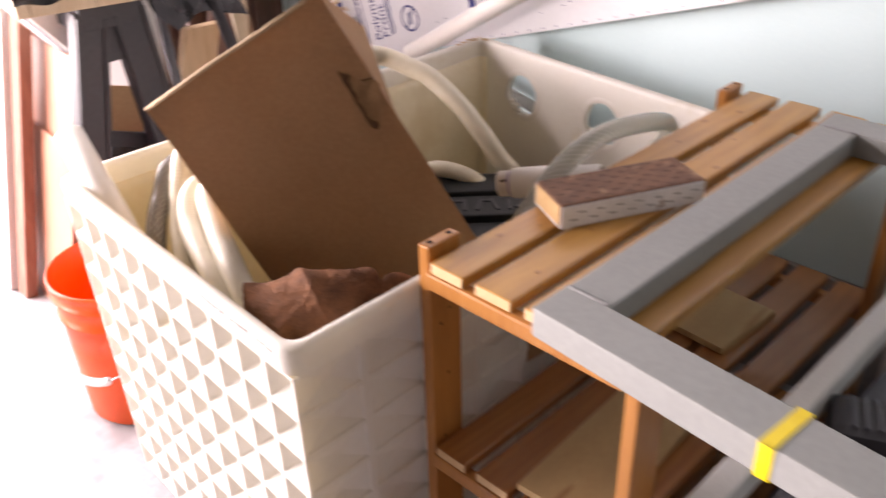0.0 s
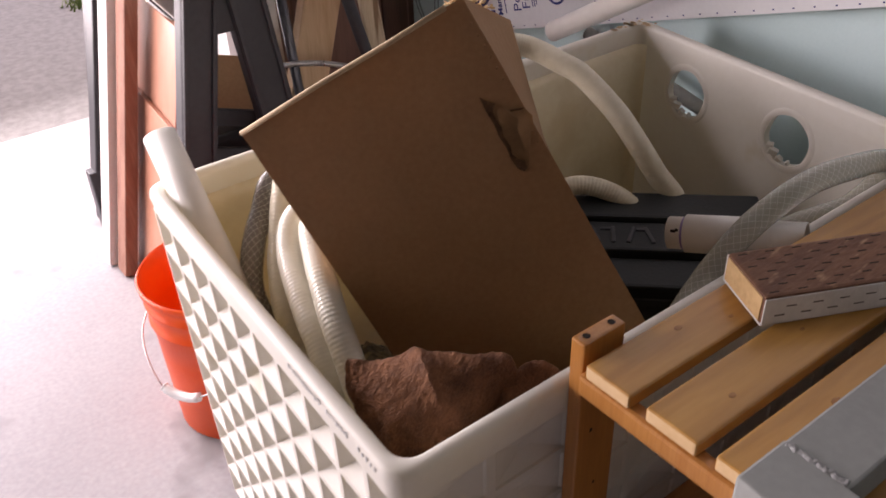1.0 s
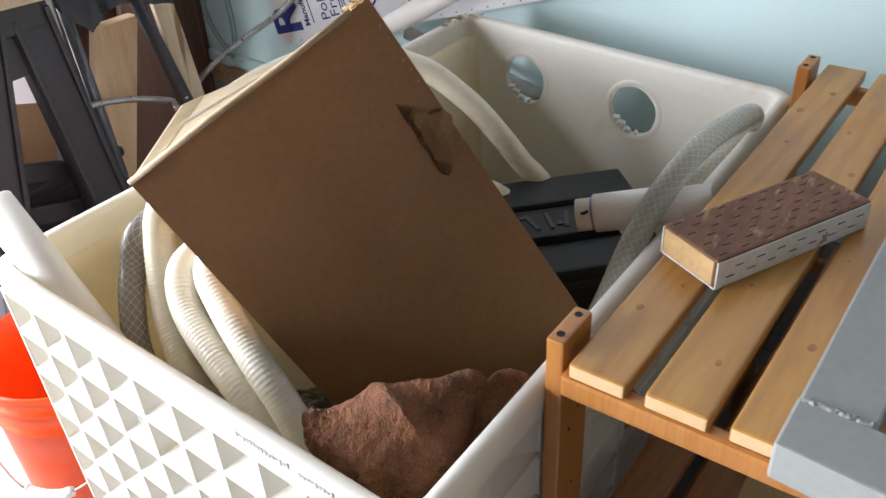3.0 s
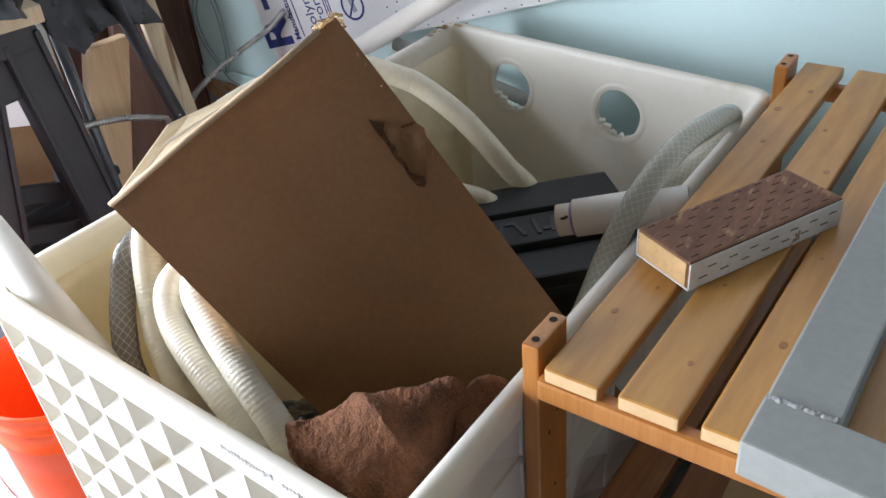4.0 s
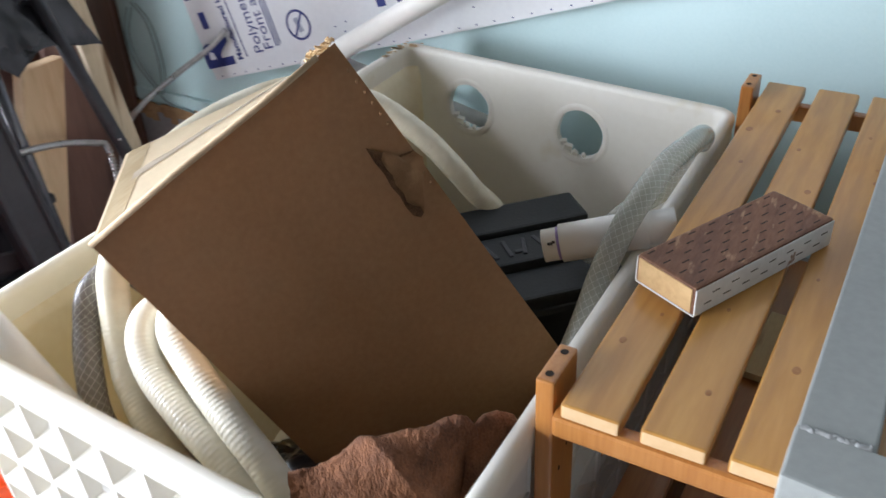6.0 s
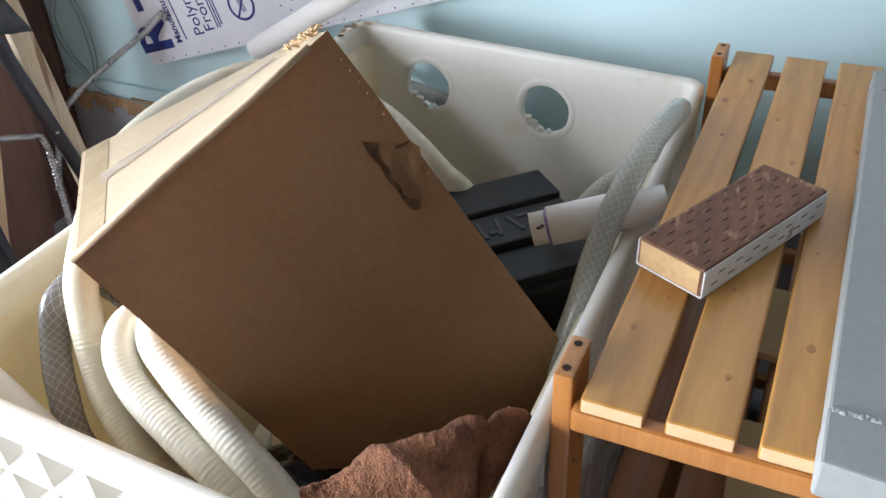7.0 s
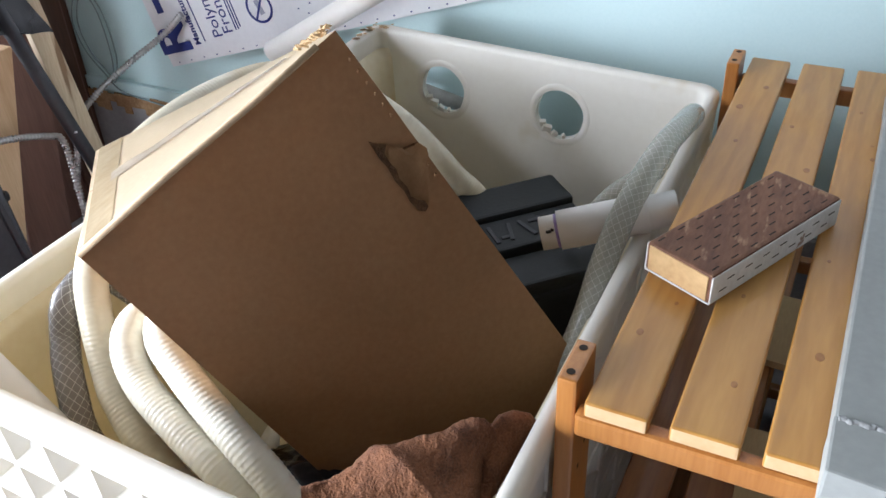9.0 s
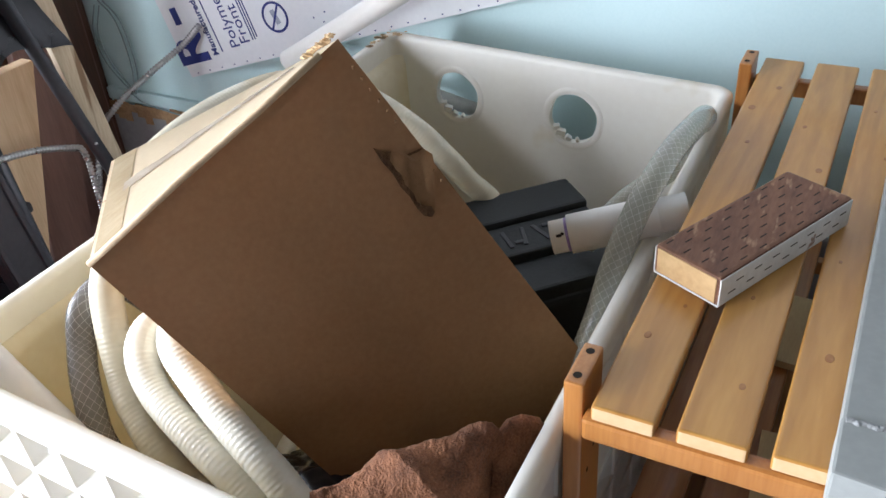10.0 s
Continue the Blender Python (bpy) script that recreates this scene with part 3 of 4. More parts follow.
part("tape_strip", curved_bm(lambda s, t: cpt(0.10 + 0.78 * s, 0, 0.45 + (0.10 + 0.012 * math.sin(19 * s)) * t) + lift, 0.0004, 24), M_TAPE, carton, "glossy wrinkled packing tape")
part("tape_strip", curved_bm(lambda s, t: cpt(0.02 + 0.11 * s, 0, t) + lift * 0.8, 0.0004), M_TAPE_CLEAR, carton, "glossy wrinkled packing tape")

# ---- orange bucket ----
BC = (-0.953, -0.058, FLOOR)
bucket = thing("bucket", BC, "bright orange plastic bucket with wire handle on the floor", "bucket")
shell = lathe_bm([(0.0, 0.004), (0.125, 0.004), (0.131, 0.012), (0.138, 0.2), (0.1405, 0.272), (0.146, 0.275), (0.146, 0.281), (0.142, 0.284), (0.1425, 0.318), (0.148, 0.321), (0.148, 0.327), (0.1435, 0.33), (0.145, 0.352), (0.152, 0.354), (0.153, 0.366), (0.150, 0.37), (0.146, 0.366), (0.141, 0.30), (0.127, 0.02), (0.0, 0.018)], 64, BC)
part("shell", shell, M_ORANGE, bucket, "ribbed orange shell", True)
hook = Vector((0.50, -0.86, 0)).normalized()
c = Vector(BC)
e1, e2 = Vector((-0.86, -0.50, 0)) * 0.147, Vector((0.86, 0.50, 0)) * 0.147
arc = [c + Vector((0, 0, 0.30)) + e1, c + hook * 0.10 + e1 * 0.9 + Vector((0, 0, 0.24)), c + hook * 0.160 + e1 * 0.45 + Vector((0, 0, 0.185)), c + hook * 0.172 + Vector((0, 0, 0.165)), c + hook * 0.160 + e2 * 0.45 + Vector((0, 0, 0.185)), c + hook * 0.10 + e2 * 0.9 + Vector((0, 0, 0.24)), c + Vector((0, 0, 0.30)) + e2]
handle = part("handle", tube_bm(smooth_path(arc), 0.0018, 8), M_WIRE, bucket, "thin wire handle", True)
mid = smooth_path(arc)[33:52]
part("grip", tube_bm(mid, 0.0095, 14, 0.0008, 0.01), M_GRIP, handle, "white plastic grip", True)

# ---- hoses in the bin ----


def clear_material(name, tint):
    m = bpy.data.materials.new(name)
    m.use_nodes = True
    b = m.node_tree.nodes["Principled BSDF"]
    b.inputs["Base Color"].default_value = (*tint, 1)
    b.inputs["Roughness"].default_value = 0.18
    b.inputs["Transmission Weight"].default_value = 0.6
    b.inputs["IOR"].default_value = 1.35
    n = m.node_tree.nodes.new("ShaderNodeTexNoise")
    n.inputs["Scale"].default_value = 40
    bp = m.node_tree.nodes.new("ShaderNodeBump")
    bp.inputs["Strength"].default_value, bp.inputs["Distance"].default_value = 0.1, 0.003
    m.node_tree.links.new(n.outputs[0], bp.inputs["Height"])
    m.node_tree.links.new(bp.outputs[0], b.inputs["Normal"])
    return m


M_CLEAR = clear_material("clear_vinyl", (0.70, 0.70, 0.63))
M_SMOKY = clear_material("smoky_vinyl", (0.40, 0.385, 0.38))
M_BRAID_SOFT = material("yellowed_braid", (0.44, 0.455, 0.415), (0.5, 0.51, 0.47), 0.5)
M_BRAID = material("white_braid", (0.50, 0.50, 0.50), (0.58, 0.58, 0.57), 0.5)


def ribbed_hose(knots, radius, label, mat=None, rib=0.00034):
    h = thing("ribbed_hose", knots[0], label, "hose", "hoses in the bin")
    path = smooth_path(knots, 10)
    part("tube", tube_bm(path, radius, 18, rib, 0.0062), mat or M_HOSE, h, "", True)
    return h


def braided_hose(knots, radius, label, tube, braid):
    h = thing("braided_hose", knots[0], label, "hose", "hoses in the bin")
    path = smooth_path(knots, 24)
    part("tube", tube_bm(path, radius, 20), tube, h, "", True)
    bm, up, run = bmesh.new(), Vector((0.13, 0.21, 0.97)), 0.0
    strands = {}
    fine = [path[0]]
    for p, q in zip(path, path[1:]):
        n = max(1, int((q - p).length / 0.003))
        fine += [p.lerp(q, (k + 1) / n) for k in range(n)]
    for i, p in enumerate(fine):
        d = (fine[min(i + 1, len(fine) - 1)] - fine[max(i - 1, 0)]).normalized()
        up = (up - d * d.dot(up)).normalized()
        side = d.cross(up)
        run += (p - fine[i - 1]).length if i else 0
        for sign in (1, -1):
            for s in range(10):
                a = 2 * math.pi * s / 10 + sign * run / (radius * 1.1)
                r = radius * 0.985
                for w in (-0.016, 0.016):
                    strands.setdefault((sign, s, w), []).append(bm.verts.new(p + (r + 0.0006) * (math.cos(a + w) * side + math.sin(a + w) * up)))
    for sign in (1, -1):
        for s in range(10):
            l0, l1 = strands[sign, s, -0.016], strands[sign, s, 0.016]
            for k in range(len(l0) - 1):
                bm.faces.new((l0[k], l1[k], l1[k + 1], l0[k + 1]))
    br = part("braid", bm, braid, h, "white reinforcing braid")
    br["kind"] = "stuff"
    return h


ribbed_hose([(-0.50, 0.080, 0.640), (-0.515, 0.012, 0.752), (-0.514, -0.042, 0.785), (-0.505, -0.080, 0.775), (-0.466, -0.108, 0.749), (-0.386, -0.135, 0.727), (-0.326, -0.149, 0.705), (-0.213, -0.167, 0.629), (-0.145, -0.092, 0.531)], 0.0195, "ivory ribbed pool hose bent over in the bin")
ribbed_hose([(-0.420, 0.100, 0.680), (-0.466, 0.014, 0.786), (-0.471, -0.038, 0.803), (-0.452, -0.074, 0.797), (-0.411, -0.095, 0.780), (-0.356, -0.116, 0.759), (-0.287, -0.136, 0.727), (-0.198, -0.141, 0.641), (-0.140, -0.043, 0.520)], 0.0195, "ivory ribbed pool hose bent over in the bin")
ribbed_hose([(-0.300, -0.146, 0.534), (-0.441, -0.133, 0.646), (-0.521, -0.102, 0.694), (-0.554, -0.079, 0.721), (-0.584, -0.049, 0.779), (-0.606, -0.018, 0.812), (-0.666, 0.075, 0.828), (-0.720, 0.190, 0.842), (-0.733, 0.320, 0.850), (-0.712, 0.440, 0.850), (-0.680, 0.515, 0.838), (-0.613, 0.546, 0.817), (-0.570, 0.565, 0.797), (-0.501, 0.584, 0.745), (-0.451, 0.597, 0.691), (-0.421, 0.616, 0.640), (-0.382, 0.641, 0.573), (-0.369, 0.611, 0.462)], 0.0205, "long yellowed ivory hose arching over the bin's edge", M_HOSE_OLD)
ribbed_hose([(-0.55, 0.40, 0.58), (-0.50, 0.48, 0.630), (-0.44, 0.54, 0.612), (-0.38, 0.58, 0.55)], 0.018, "yellowed ivory hose low in the bin", M_HOSE_OLD)
braided_hose([(-0.570, 0.088, 0.610), (-0.626, 0.019, 0.766), (-0.633, -0.041, 0.779), (-0.622, -0.075, 0.737), (-0.582, -0.116, 0.705), (-0.544, -0.142, 0.651), (-0.470, -0.139, 0.580)], 0.0180, "clear braided vinyl hose coiled in the bin", M_SMOKY, M_BRAID)
braided_hose([(-0.107, 0.201, 0.529), (-0.077, 0.205, 0.637), (-0.057, 0.234, 0.720), (-0.051, 0.283, 0.779), (-0.041, 0.341, 0.830), (-0.028, 0.428, 0.862), (-0.022, 0.545, 0.850), (-0.026, 0.634, 0.822), (-0.042, 0.669, 0.781), (-0.065, 0.628, 0.731), (-0.130, 0.586, 0.678), (-0.177, 0.544, 0.608)], 0.0172, "clear braided vinyl hose looping over the bin's edge", M_CLEAR, M_BRAID_SOFT)

# added black lump that stands in for the deep shade under the carton
bag = thing("shade_filler", (-0.28, -0.05, 0.6), "added black lump standing in for the deep shade under the carton", "bag")
shade_bm = bmesh.new()
bmesh.ops.create_icosphere(shade_bm, subdivisions=5, radius=1.0)
for v in shade_bm.verts:
    k = 1 + 0.18 * noise.noise(v.co * 2.2) + 0.10 * abs(noise.noise(v.co * 6.0)) + 0.03 * noise.noise(v.co * 17)
    v.co = Vector((-0.27 + 0.15 * k * v.co.x, -0.055 + 0.085 * k * v.co.y, 0.545 + 0.085 * k * v.co.z))
part("film", shade_bm, M_FILM, bag, "", True)

# coils that fill the bottom of the bin
for k, (rx, ry, z, cx, cy) in enumerate(((0.26, 0.38, 0.165, -0.385, 0.30), (0.25, 0.36, 0.205, -0.39, 0.31), (0.22, 0.34, 0.245, -0.38, 0.28), (0.20, 0.30, 0.29, -0.40, 0.30), (0.18, 0.26, 0.335, -0.37, 0.33), (0.16, 0.22, 0.38, -0.38, 0.30))):
    coil = thing("hose_coil", (cx, cy, z), "coiled ivory ribbed hose at the bottom of the bin", "hose", "hoses in the bin")
    part("tube", tube_bm([Vector((cx + rx * math.cos(a), cy + ry * math.sin(a), z + 0.006 * math.sin(3 * a + k))) for a in [2 * math.pi * i / 60 for i in range(59)]], 0.022, 12), M_HOSE, coil, "", True)

# ---- short white tube leaning in the front left corner ----
lean_tube = thing("pvc_tube", (-0.6, -0.17, 0.6), "short white plastic tube leaning out of the bin", "pipe")
part("tube", tube_bm([Vector((-0.764, -0.160, 0.843)), Vector((-0.632, -0.166, 0.735)), Vector((-0.42, -0.172, 0.55))], 0.026, 28, wall=0.003), M_PVC, lean_tube, "", True)

# ---- pipe offcut with a coupling, lying over the bin's edge ----
coupled = thing("pipe_offcut", (-0.08, 0.34, 0.77), "white pvc pipe offcut with a coupling and purple primer", "pipe")
A0, A1 = Vector((-0.147, 0.313, 0.775)), Vector((0.012, 0.383, 0.814))
along = (A1 - A0).normalized()
part("pipe", tube_bm([A0, A0.lerp(A1, 0.5), A1], 0.0225, 28, wall=0.0035), M_PVC, coupled, "", True)
part("coupling", tube_bm([A0 + along * 0.024, A0 + along * 0.08, A0 + along * 0.14], 0.0262, 28), M_PVC, coupled, "thicker white coupling", True)
M_PRIMER = material("purple_primer", (0.16, 0.08, 0.35), (0.4, 0.32, 0.55), 0.4, 30, 80)
part("primer_ring", tube_bm([A0 + along * 0.020, A0 + along * 0.0238], 0.0229, 28), M_PRIMER, coupled, "smear of purple primer", True)
mark = bmesh.new()
side_v = along.cross(Vector((0, 0, 1))).normalized()
for k in range(3):
    c = A0 + along * (0.007 + 0.003 * k) + side_v * 0.0185 + Vector((0, 0, 0.0135 + 0.002 * (k == 2)))
    box_bm(Matrix.Translation(c), 0.004, 0.002, 0.003, 0.0, mark)
part("marker_tick", mark, M_HOLE, coupled)

# ---- charcoal plastic case ----
case = thing("plastic_case", (-0.3, 0.52, 0.4), "charcoal plastic case with embossed lettering lying in the bin", "plastic case")
E1, E2, KC = Vector((0.69, 0.724, 0)), Vector((0.724, -0.69, 0)), Vector((-0.285, 0.742, 0))
CM = Matrix((E1, -E2, Vector((0, 0, 1)))).transposed().to_4x4()


def case_at(a, b, z):
    """Metres back from the corner along the case's length and width."""
    m = CM.copy()
    m.translation = KC - E1 * a + E2 * b + Vector((0, 0, z))
    return m


part("body", box_bm(case_at(0.20, 0.135, 0.485), 0.40, 0.27, 0.15, 0.012), M_CASE, case)
part("lid", box_bm(case_at(0.20, 0.045, 0.585), 0.40, 0.088, 0.045, 0.006), M_CASE, case, "smooth raised lid edge")
plate = part("lid_panel", box_bm(case_at(0.20, 0.135, 0.578), 0.395, 0.088, 0.040, 0.005), M_CASE, case, "recessed lettered panel")
part("step", box_bm(case_at(0.20, 0.222, 0.565), 0.40, 0.082, 0.036, 0.006), M_CASE, case)
for k in range(9):
    a = 0.05 + 0.031 * k
    part("embossed_bar", box_bm(case_at(a, 0.135, 0.5985) @ pose(0, 0, 0, 0, 0, 14 * ((k % 3) - 1)), 0.008, 0.05, 0.005, 0.002), M_BLACK, plate)
    if k % 2:
        part("embossed_bar", box_bm(case_at(a + 0.012, 0.118 + 0.03 * (k % 3 == 0), 0.5985), 0.020, 0.008, 0.005, 0.002), M_BLACK, plate)

# ---- brown towel over the front right corner ----
towel = thing("towel", (-0.12, -0.12, 0.5), "crumpled brown terry towel stuffed in the bin's corner", "towel")


def towel_bm(top, front, foot, back, wrinkle, seed, nu=130, nv=84):
    bm, g = bmesh.new(), {}
    lines = [smooth_path(k, 20) for k in (back, top, front, foot)]
    for i in range(nu + 1):
        s = i / nu
        q = []
        for ln in lines:
            f = s * (len(ln) - 1)
            a = min(int(f), len(ln) - 2)
            q.append(ln[a].lerp(ln[a + 1], f - a))
        col = smooth_path(q, nv // 3)
        for k, p in enumerate(col):
            g[i, k] = p
    nk = max(k for _, k in g) + 1
    out = {}
    for (i, k), p in g.items():
        s, t = i / nu, k / (nk - 1)
        du = g[min(i + 1, nu), k] - g[max(i - 1, 0), k]
        dv = g[i, min(k + 1, nk - 1)] - g[i, max(k - 1, 0)]
        nrm = du.cross(dv)
        nrm = nrm.normalized() if nrm.length > 1e-9 else Vector((0, 0, 1))
        w = 0.005 * noise.noise(Vector((s * 3.2 + t * 1.6, t * 1.1, seed)))
        r = abs(noise.noise(Vector((s * 2.6 - t * 1.9 + seed, t * 1.2, 3.1))))
        w += wrinkle * (0.011 * (1 - min(1, r * 3.2)) ** 2 - 0.002)
        w += 0.0018 * noise.noise(p * 55) + 0.0016 * noise.noise(p * 170) + 0.0009 * noise.noise(p * 420)
        out[i, k] = bm.verts.new(p - nrm * w)
    for i in range(nu):
        for k in range(nk - 1):
            bm.faces.new((out[i, k], out[i, k + 1], out[i + 1, k + 1], out[i + 1, k]))
    return bm


part("cloth", towel_bm(
    [(-0.200, -0.175, 0.776), (-0.163, -0.125, 0.778), (-0.113, -0.075, 0.788), (-0.076, -0.043, 0.782), (-0.070, -0.030, 0.736)],
    [(-0.195, -0.183, 0.768), (-0.148, -0.175, 0.766), (-0.093, -0.140, 0.770), (-0.063, -0.095, 0.762), (-0.062, -0.050, 0.716)],
    [(-0.188, -0.177, 0.741), (-0.138, -0.185, 0.721), (-0.073, -0.177, 0.696), (-0.054, -0.120, 0.686), (-0.058, -0.065, 0.666)],
    [(-0.193, -0.160, 0.726), (-0.148, -0.085, 0.666), (-0.108, -0.025, 0.626), (-0.088, -0.015, 0.606), (-0.078, -0.015, 0.586)], 1.0, 2.4), M_TOWEL, towel, "", True)
part("fold", towel_bm(
    [(-0.086, -0.040, 0.730), (-0.074, -0.015, 0.768), (-0.054, 0.001, 0.766), (-0.034, 0.007, 0.756), (-0.038, 0.025, 0.690)],
    [(-0.076, -0.065, 0.720), (-0.064, -0.045, 0.765), (-0.050, -0.025, 0.762), (-0.040, -0.010, 0.745), (-0.040, 0.005, 0.680)],
    [(-0.066, -0.145, 0.650), (-0.058, -0.115, 0.690), (-0.050, -0.090, 0.690), (-0.044, -0.055, 0.670), (-0.044, -0.035, 0.610)],
    [(-0.098, -0.005, 0.650), (-0.088, 0.015, 0.650), (-0.073, 0.030, 0.650), (-0.058, 0.035, 0.630), (-0.048, 0.035, 0.590)], 0.5, 7.7, 80, 66), M_TOWEL, towel, "", True)

# ---- torn spot, torn corner and printing on the carton ----
FN = CU.cross(CD).normalized()
FN = FN if FN.dot(Vector((0.7, -0.6, 0))) > 0 else -FN


def face_at(u, d, lift_by):
    return cpt(u, d, 0) + FN * lift_by


def sheet(points, thick=0.001):
    bm = bmesh.new()
    f = bm.faces.new([bm.verts.new(p) for p in points])
    bmesh.ops.solidify(bm, geom=[f], thickness=thick)
    return bm


SAG = 0.0045
PLY = [(0.880, 0.182), (0.915, 0.203), (0.943, 0.226), (1.0, 0.242), (1.012, 0.262), (0.985, 0.295), (0.925, 0.336), (0.905, 0.352), (0.874, 0.352), (0.862, 0.330), (0.868, 0.285), (0.874, 0.235)]
part("bared_ply", sheet([face_at(u, d, SAG - 0.0030) for u, d in PLY], 0.001), M_PLYCARD, carton, "bared inner ply of the torn cardboard")
GASH = [(0.876, 0.176), (0.898, 0.196), (0.914, 0.204), (0.894, 0.214), (0.889, 0.235), (0.893, 0.252), (0.882, 0.270), (0.886, 0.294), (0.876, 0.312), (0.888, 0.328), (0.904, 0.338), (0.902, 0.352), (0.884, 0.357), (0.866, 0.344), (0.863, 0.318), (0.869, 0.296), (0.866, 0.268), (0.873, 0.240), (0.871, 0.212)]
part("tear", sheet([face_at(u, d, SAG - 0.0016) for u, d in GASH]), M_TEAR, carton, "ragged torn gash showing corrugation")
LIPS = ([(0.930, 0.214), (0.944, 0.224), (0.960, 0.250), (0.948, 0.244)], [(0.972, 0.286), (0.980, 0.288), (0.930, 0.340), (0.922, 0.338)])
for pts in LIPS:
    part("torn_lip", sheet([face_at(u, d, SAG - 0.0014) for u, d in pts], 0.0012), M_CARD, carton)
part("slit", sheet([face_at(u, d, SAG - 0.0022) for u, d in ((0.948, 0.229), (0.985, 0.236), (1.005, 0.240), (0.985, 0.2405), (0.95, 0.234))], 0.0006), M_TEAR, carton)
for k in range(12):
    d = 0.05 + 0.024 * k
    if not 0.19 < d < 0.27:
        part("perforation", box_bm(Matrix.Translation(face_at(0.983, d, SAG * 0.2)) @ pose(0, 0, 0, 30, 0, 50), 0.0018, 0.0018, 0.005, 0.0), M_CARD_RAW, carton)
crush = random.Random(5)
ragged = bmesh.new()
for k in range(80):
    f, g = crush.random(), crush.random()
    c = cpt(0.91 + 0.10 * f, -0.004, 0.02 + 0.5 * g) + Vector((0, 0, 0.002 + 0.006 * crush.random() * (1 - g)))
    m = Matrix.Translation(c) @ pose(0, 0, 0, crush.uniform(-35, 35), crush.uniform(-35, 35), crush.uniform(0, 180))
    box_bm(m, crush.uniform(0.003, 0.009), crush.uniform(0.002, 0.005), 0.0012, 0.0, ragged)
rg = part("crushed_corner", ragged, M_SHRED, carton, "crushed, shredded corner of the carton")
rg["kind"] = "stuff"
part("worn_edge", tube_bm([cpt(0.0, 0.0, 0), cpt(0.35, -0.002, 0), cpt(0.7, 0.001, 0), cpt(0.93, 0.0, 0)], 0.0032, 10), M_CARD_EDGE, carton, "scuffed pale folded edge", True)

# ---- insulation board with its printing, leaning on the wall ----
board = thing("insulation_board", (-1.0, 1.0, 0.4), "white faced foam insulation board with navy printing against the wall", "insulation board")
BX, BY = Vector((0.954, 0, 0.30)), Vector((-0.30, 0, 0.954))
BO, BD = Vector((-1.412, 0.998, 0.544)), Vector((0, -1, 0))
BOARD = Matrix((BX, BY, BD)).transposed().to_4x4()
BOARD.translation = BO


def on_board(x, y, z=0.0):
    return BOARD @ pose(x, y, z)


part("foam_core", box_bm(on_board(1.22, 0.6, -0.012), 2.44, 1.2, 0.022, 0.002), M_FOAM, board, "white foam core")
part("facing", box_bm(on_board(1.22, 0.6, 0.0005), 2.44, 1.2, 0.0012, 0.0004), M_BOARD, board, "smooth white printed facing")


def lettering(text, size, x, y, name="lettering", bold=0.0):
    cu = bpy.data.curves.new(name, "FONT")
    cu.body, cu.size, cu.extrude, cu.offset = text, size, 0.0003, bold
    tmp = bpy.data.objects.new(name, cu)
    scene.collection.objects.link(tmp)
    bpy.context.view_layer.update()
    me = bpy.data.meshes.new_from_object(tmp.evaluated_get(bpy.context.evaluated_depsgraph_get()))
    bpy.data.objects.remove(tmp)
    bpy.data.curves.remove(cu)
    bm = bmesh.new()
    bm.from_mesh(me)
    bpy.data.meshes.remove(me)
    bmesh.ops.transform(bm, matrix=on_board(x, y, 0.0018) @ pose(0, 0, 0, 0, 0, 90), verts=bm.verts)
    return part(name, bm, M_INK, board)


lettering("R", 0.145, 0.094, 0.026, bold=0.004)
part("print_bar", box_bm(on_board(0.044, 0.158, 0.0016), 0.022, 0.044, 0.0006, 0.0), M_INK, board)
part("print_bar", box_bm(on_board(0.018, 0.226, 0.0016), 0.022, 0.020, 0.0006, 0.0), M_INK, board)
lettering("Manufactured by", 0.026, 0.130, 0.040, bold=0.0006)
lettering("Polymeric Skin", 0.044, 0.211, 0.046)
lettering("Front and Back", 0.044, 0.247, 0.050)
for k, (x, y0, ln) in enumerate(((0.146, 0.045, 0.20), (0.259, 0.055, 0.19), (0.267, 0.055, 0.21), (0.275, 0.06, 0.17), (0.375, 0.17, 0.12), (0.39, 0.17, 0.10))):
    part("print_bar", box_bm(on_board(x, y0 + ln / 2, 0.0016), 0.0035, ln, 0.0006, 0.0), M_INK, board)
badge = bmesh.new()
for r0, r1, n in ((0.032, 0.038, 40),):
    loops = [[badge.verts.new((0.354 + r * math.cos(a), 0.093 + r * math.sin(a), z)) for a in [2 * math.pi * k / n for k in range(n)]] for r, z in ((r0, 0.0016), (r0, 0.0022), (r1, 0.0022), (r1, 0.0016))]
    loft(badge, loops)
bmesh.ops.transform(badge, matrix=BOARD, verts=badge.verts)
part("badge_ring", badge, M_INK, board)
part("badge_slash", box_bm(on_board(0.354, 0.093, 0.0018) @ pose(0, 0, 0, 0, 0, -38), 0.0055, 0.068, 0.0006, 0.0), M_INK, board)
part("badge_mark", box_bm(on_board(0.354, 0.093, 0.0014) @ pose(0, 0, 0, 0, 0, 12), 0.014, 0.036, 0.0005, 0.0002), M_INK_PALE, board)
for x in (0.615, 0.672):
    part("print_bar", box_bm(on_board(x, 0.135, 0.0016), 0.024, 0.09, 0.0006, 0.0), M_INK, board)
part("print_bar", box_bm(on_board(0.643, 0.172, 0.0016), 0.06, 0.022, 0.0006, 0.0), M_INK, board)
dots = bmesh.new()
dr = random.Random(3)
for k in range(34):
    box_bm(on_board(0.03 + 0.045 * k, 0.008, 0.0014), 0.004, 0.003, 0.0005, 0.0, dots)
for k in range(60):
    box_bm(on_board(dr.uniform(0.05, 1.5), dr.uniform(0.04, 0.5), 0.0014), 0.004, 0.0035, 0.0005, 0.0, dots)
dt = part("pinholes", dots, M_INK, board, "dark pinholes in the facing")
dt["kind"] = "stuff"

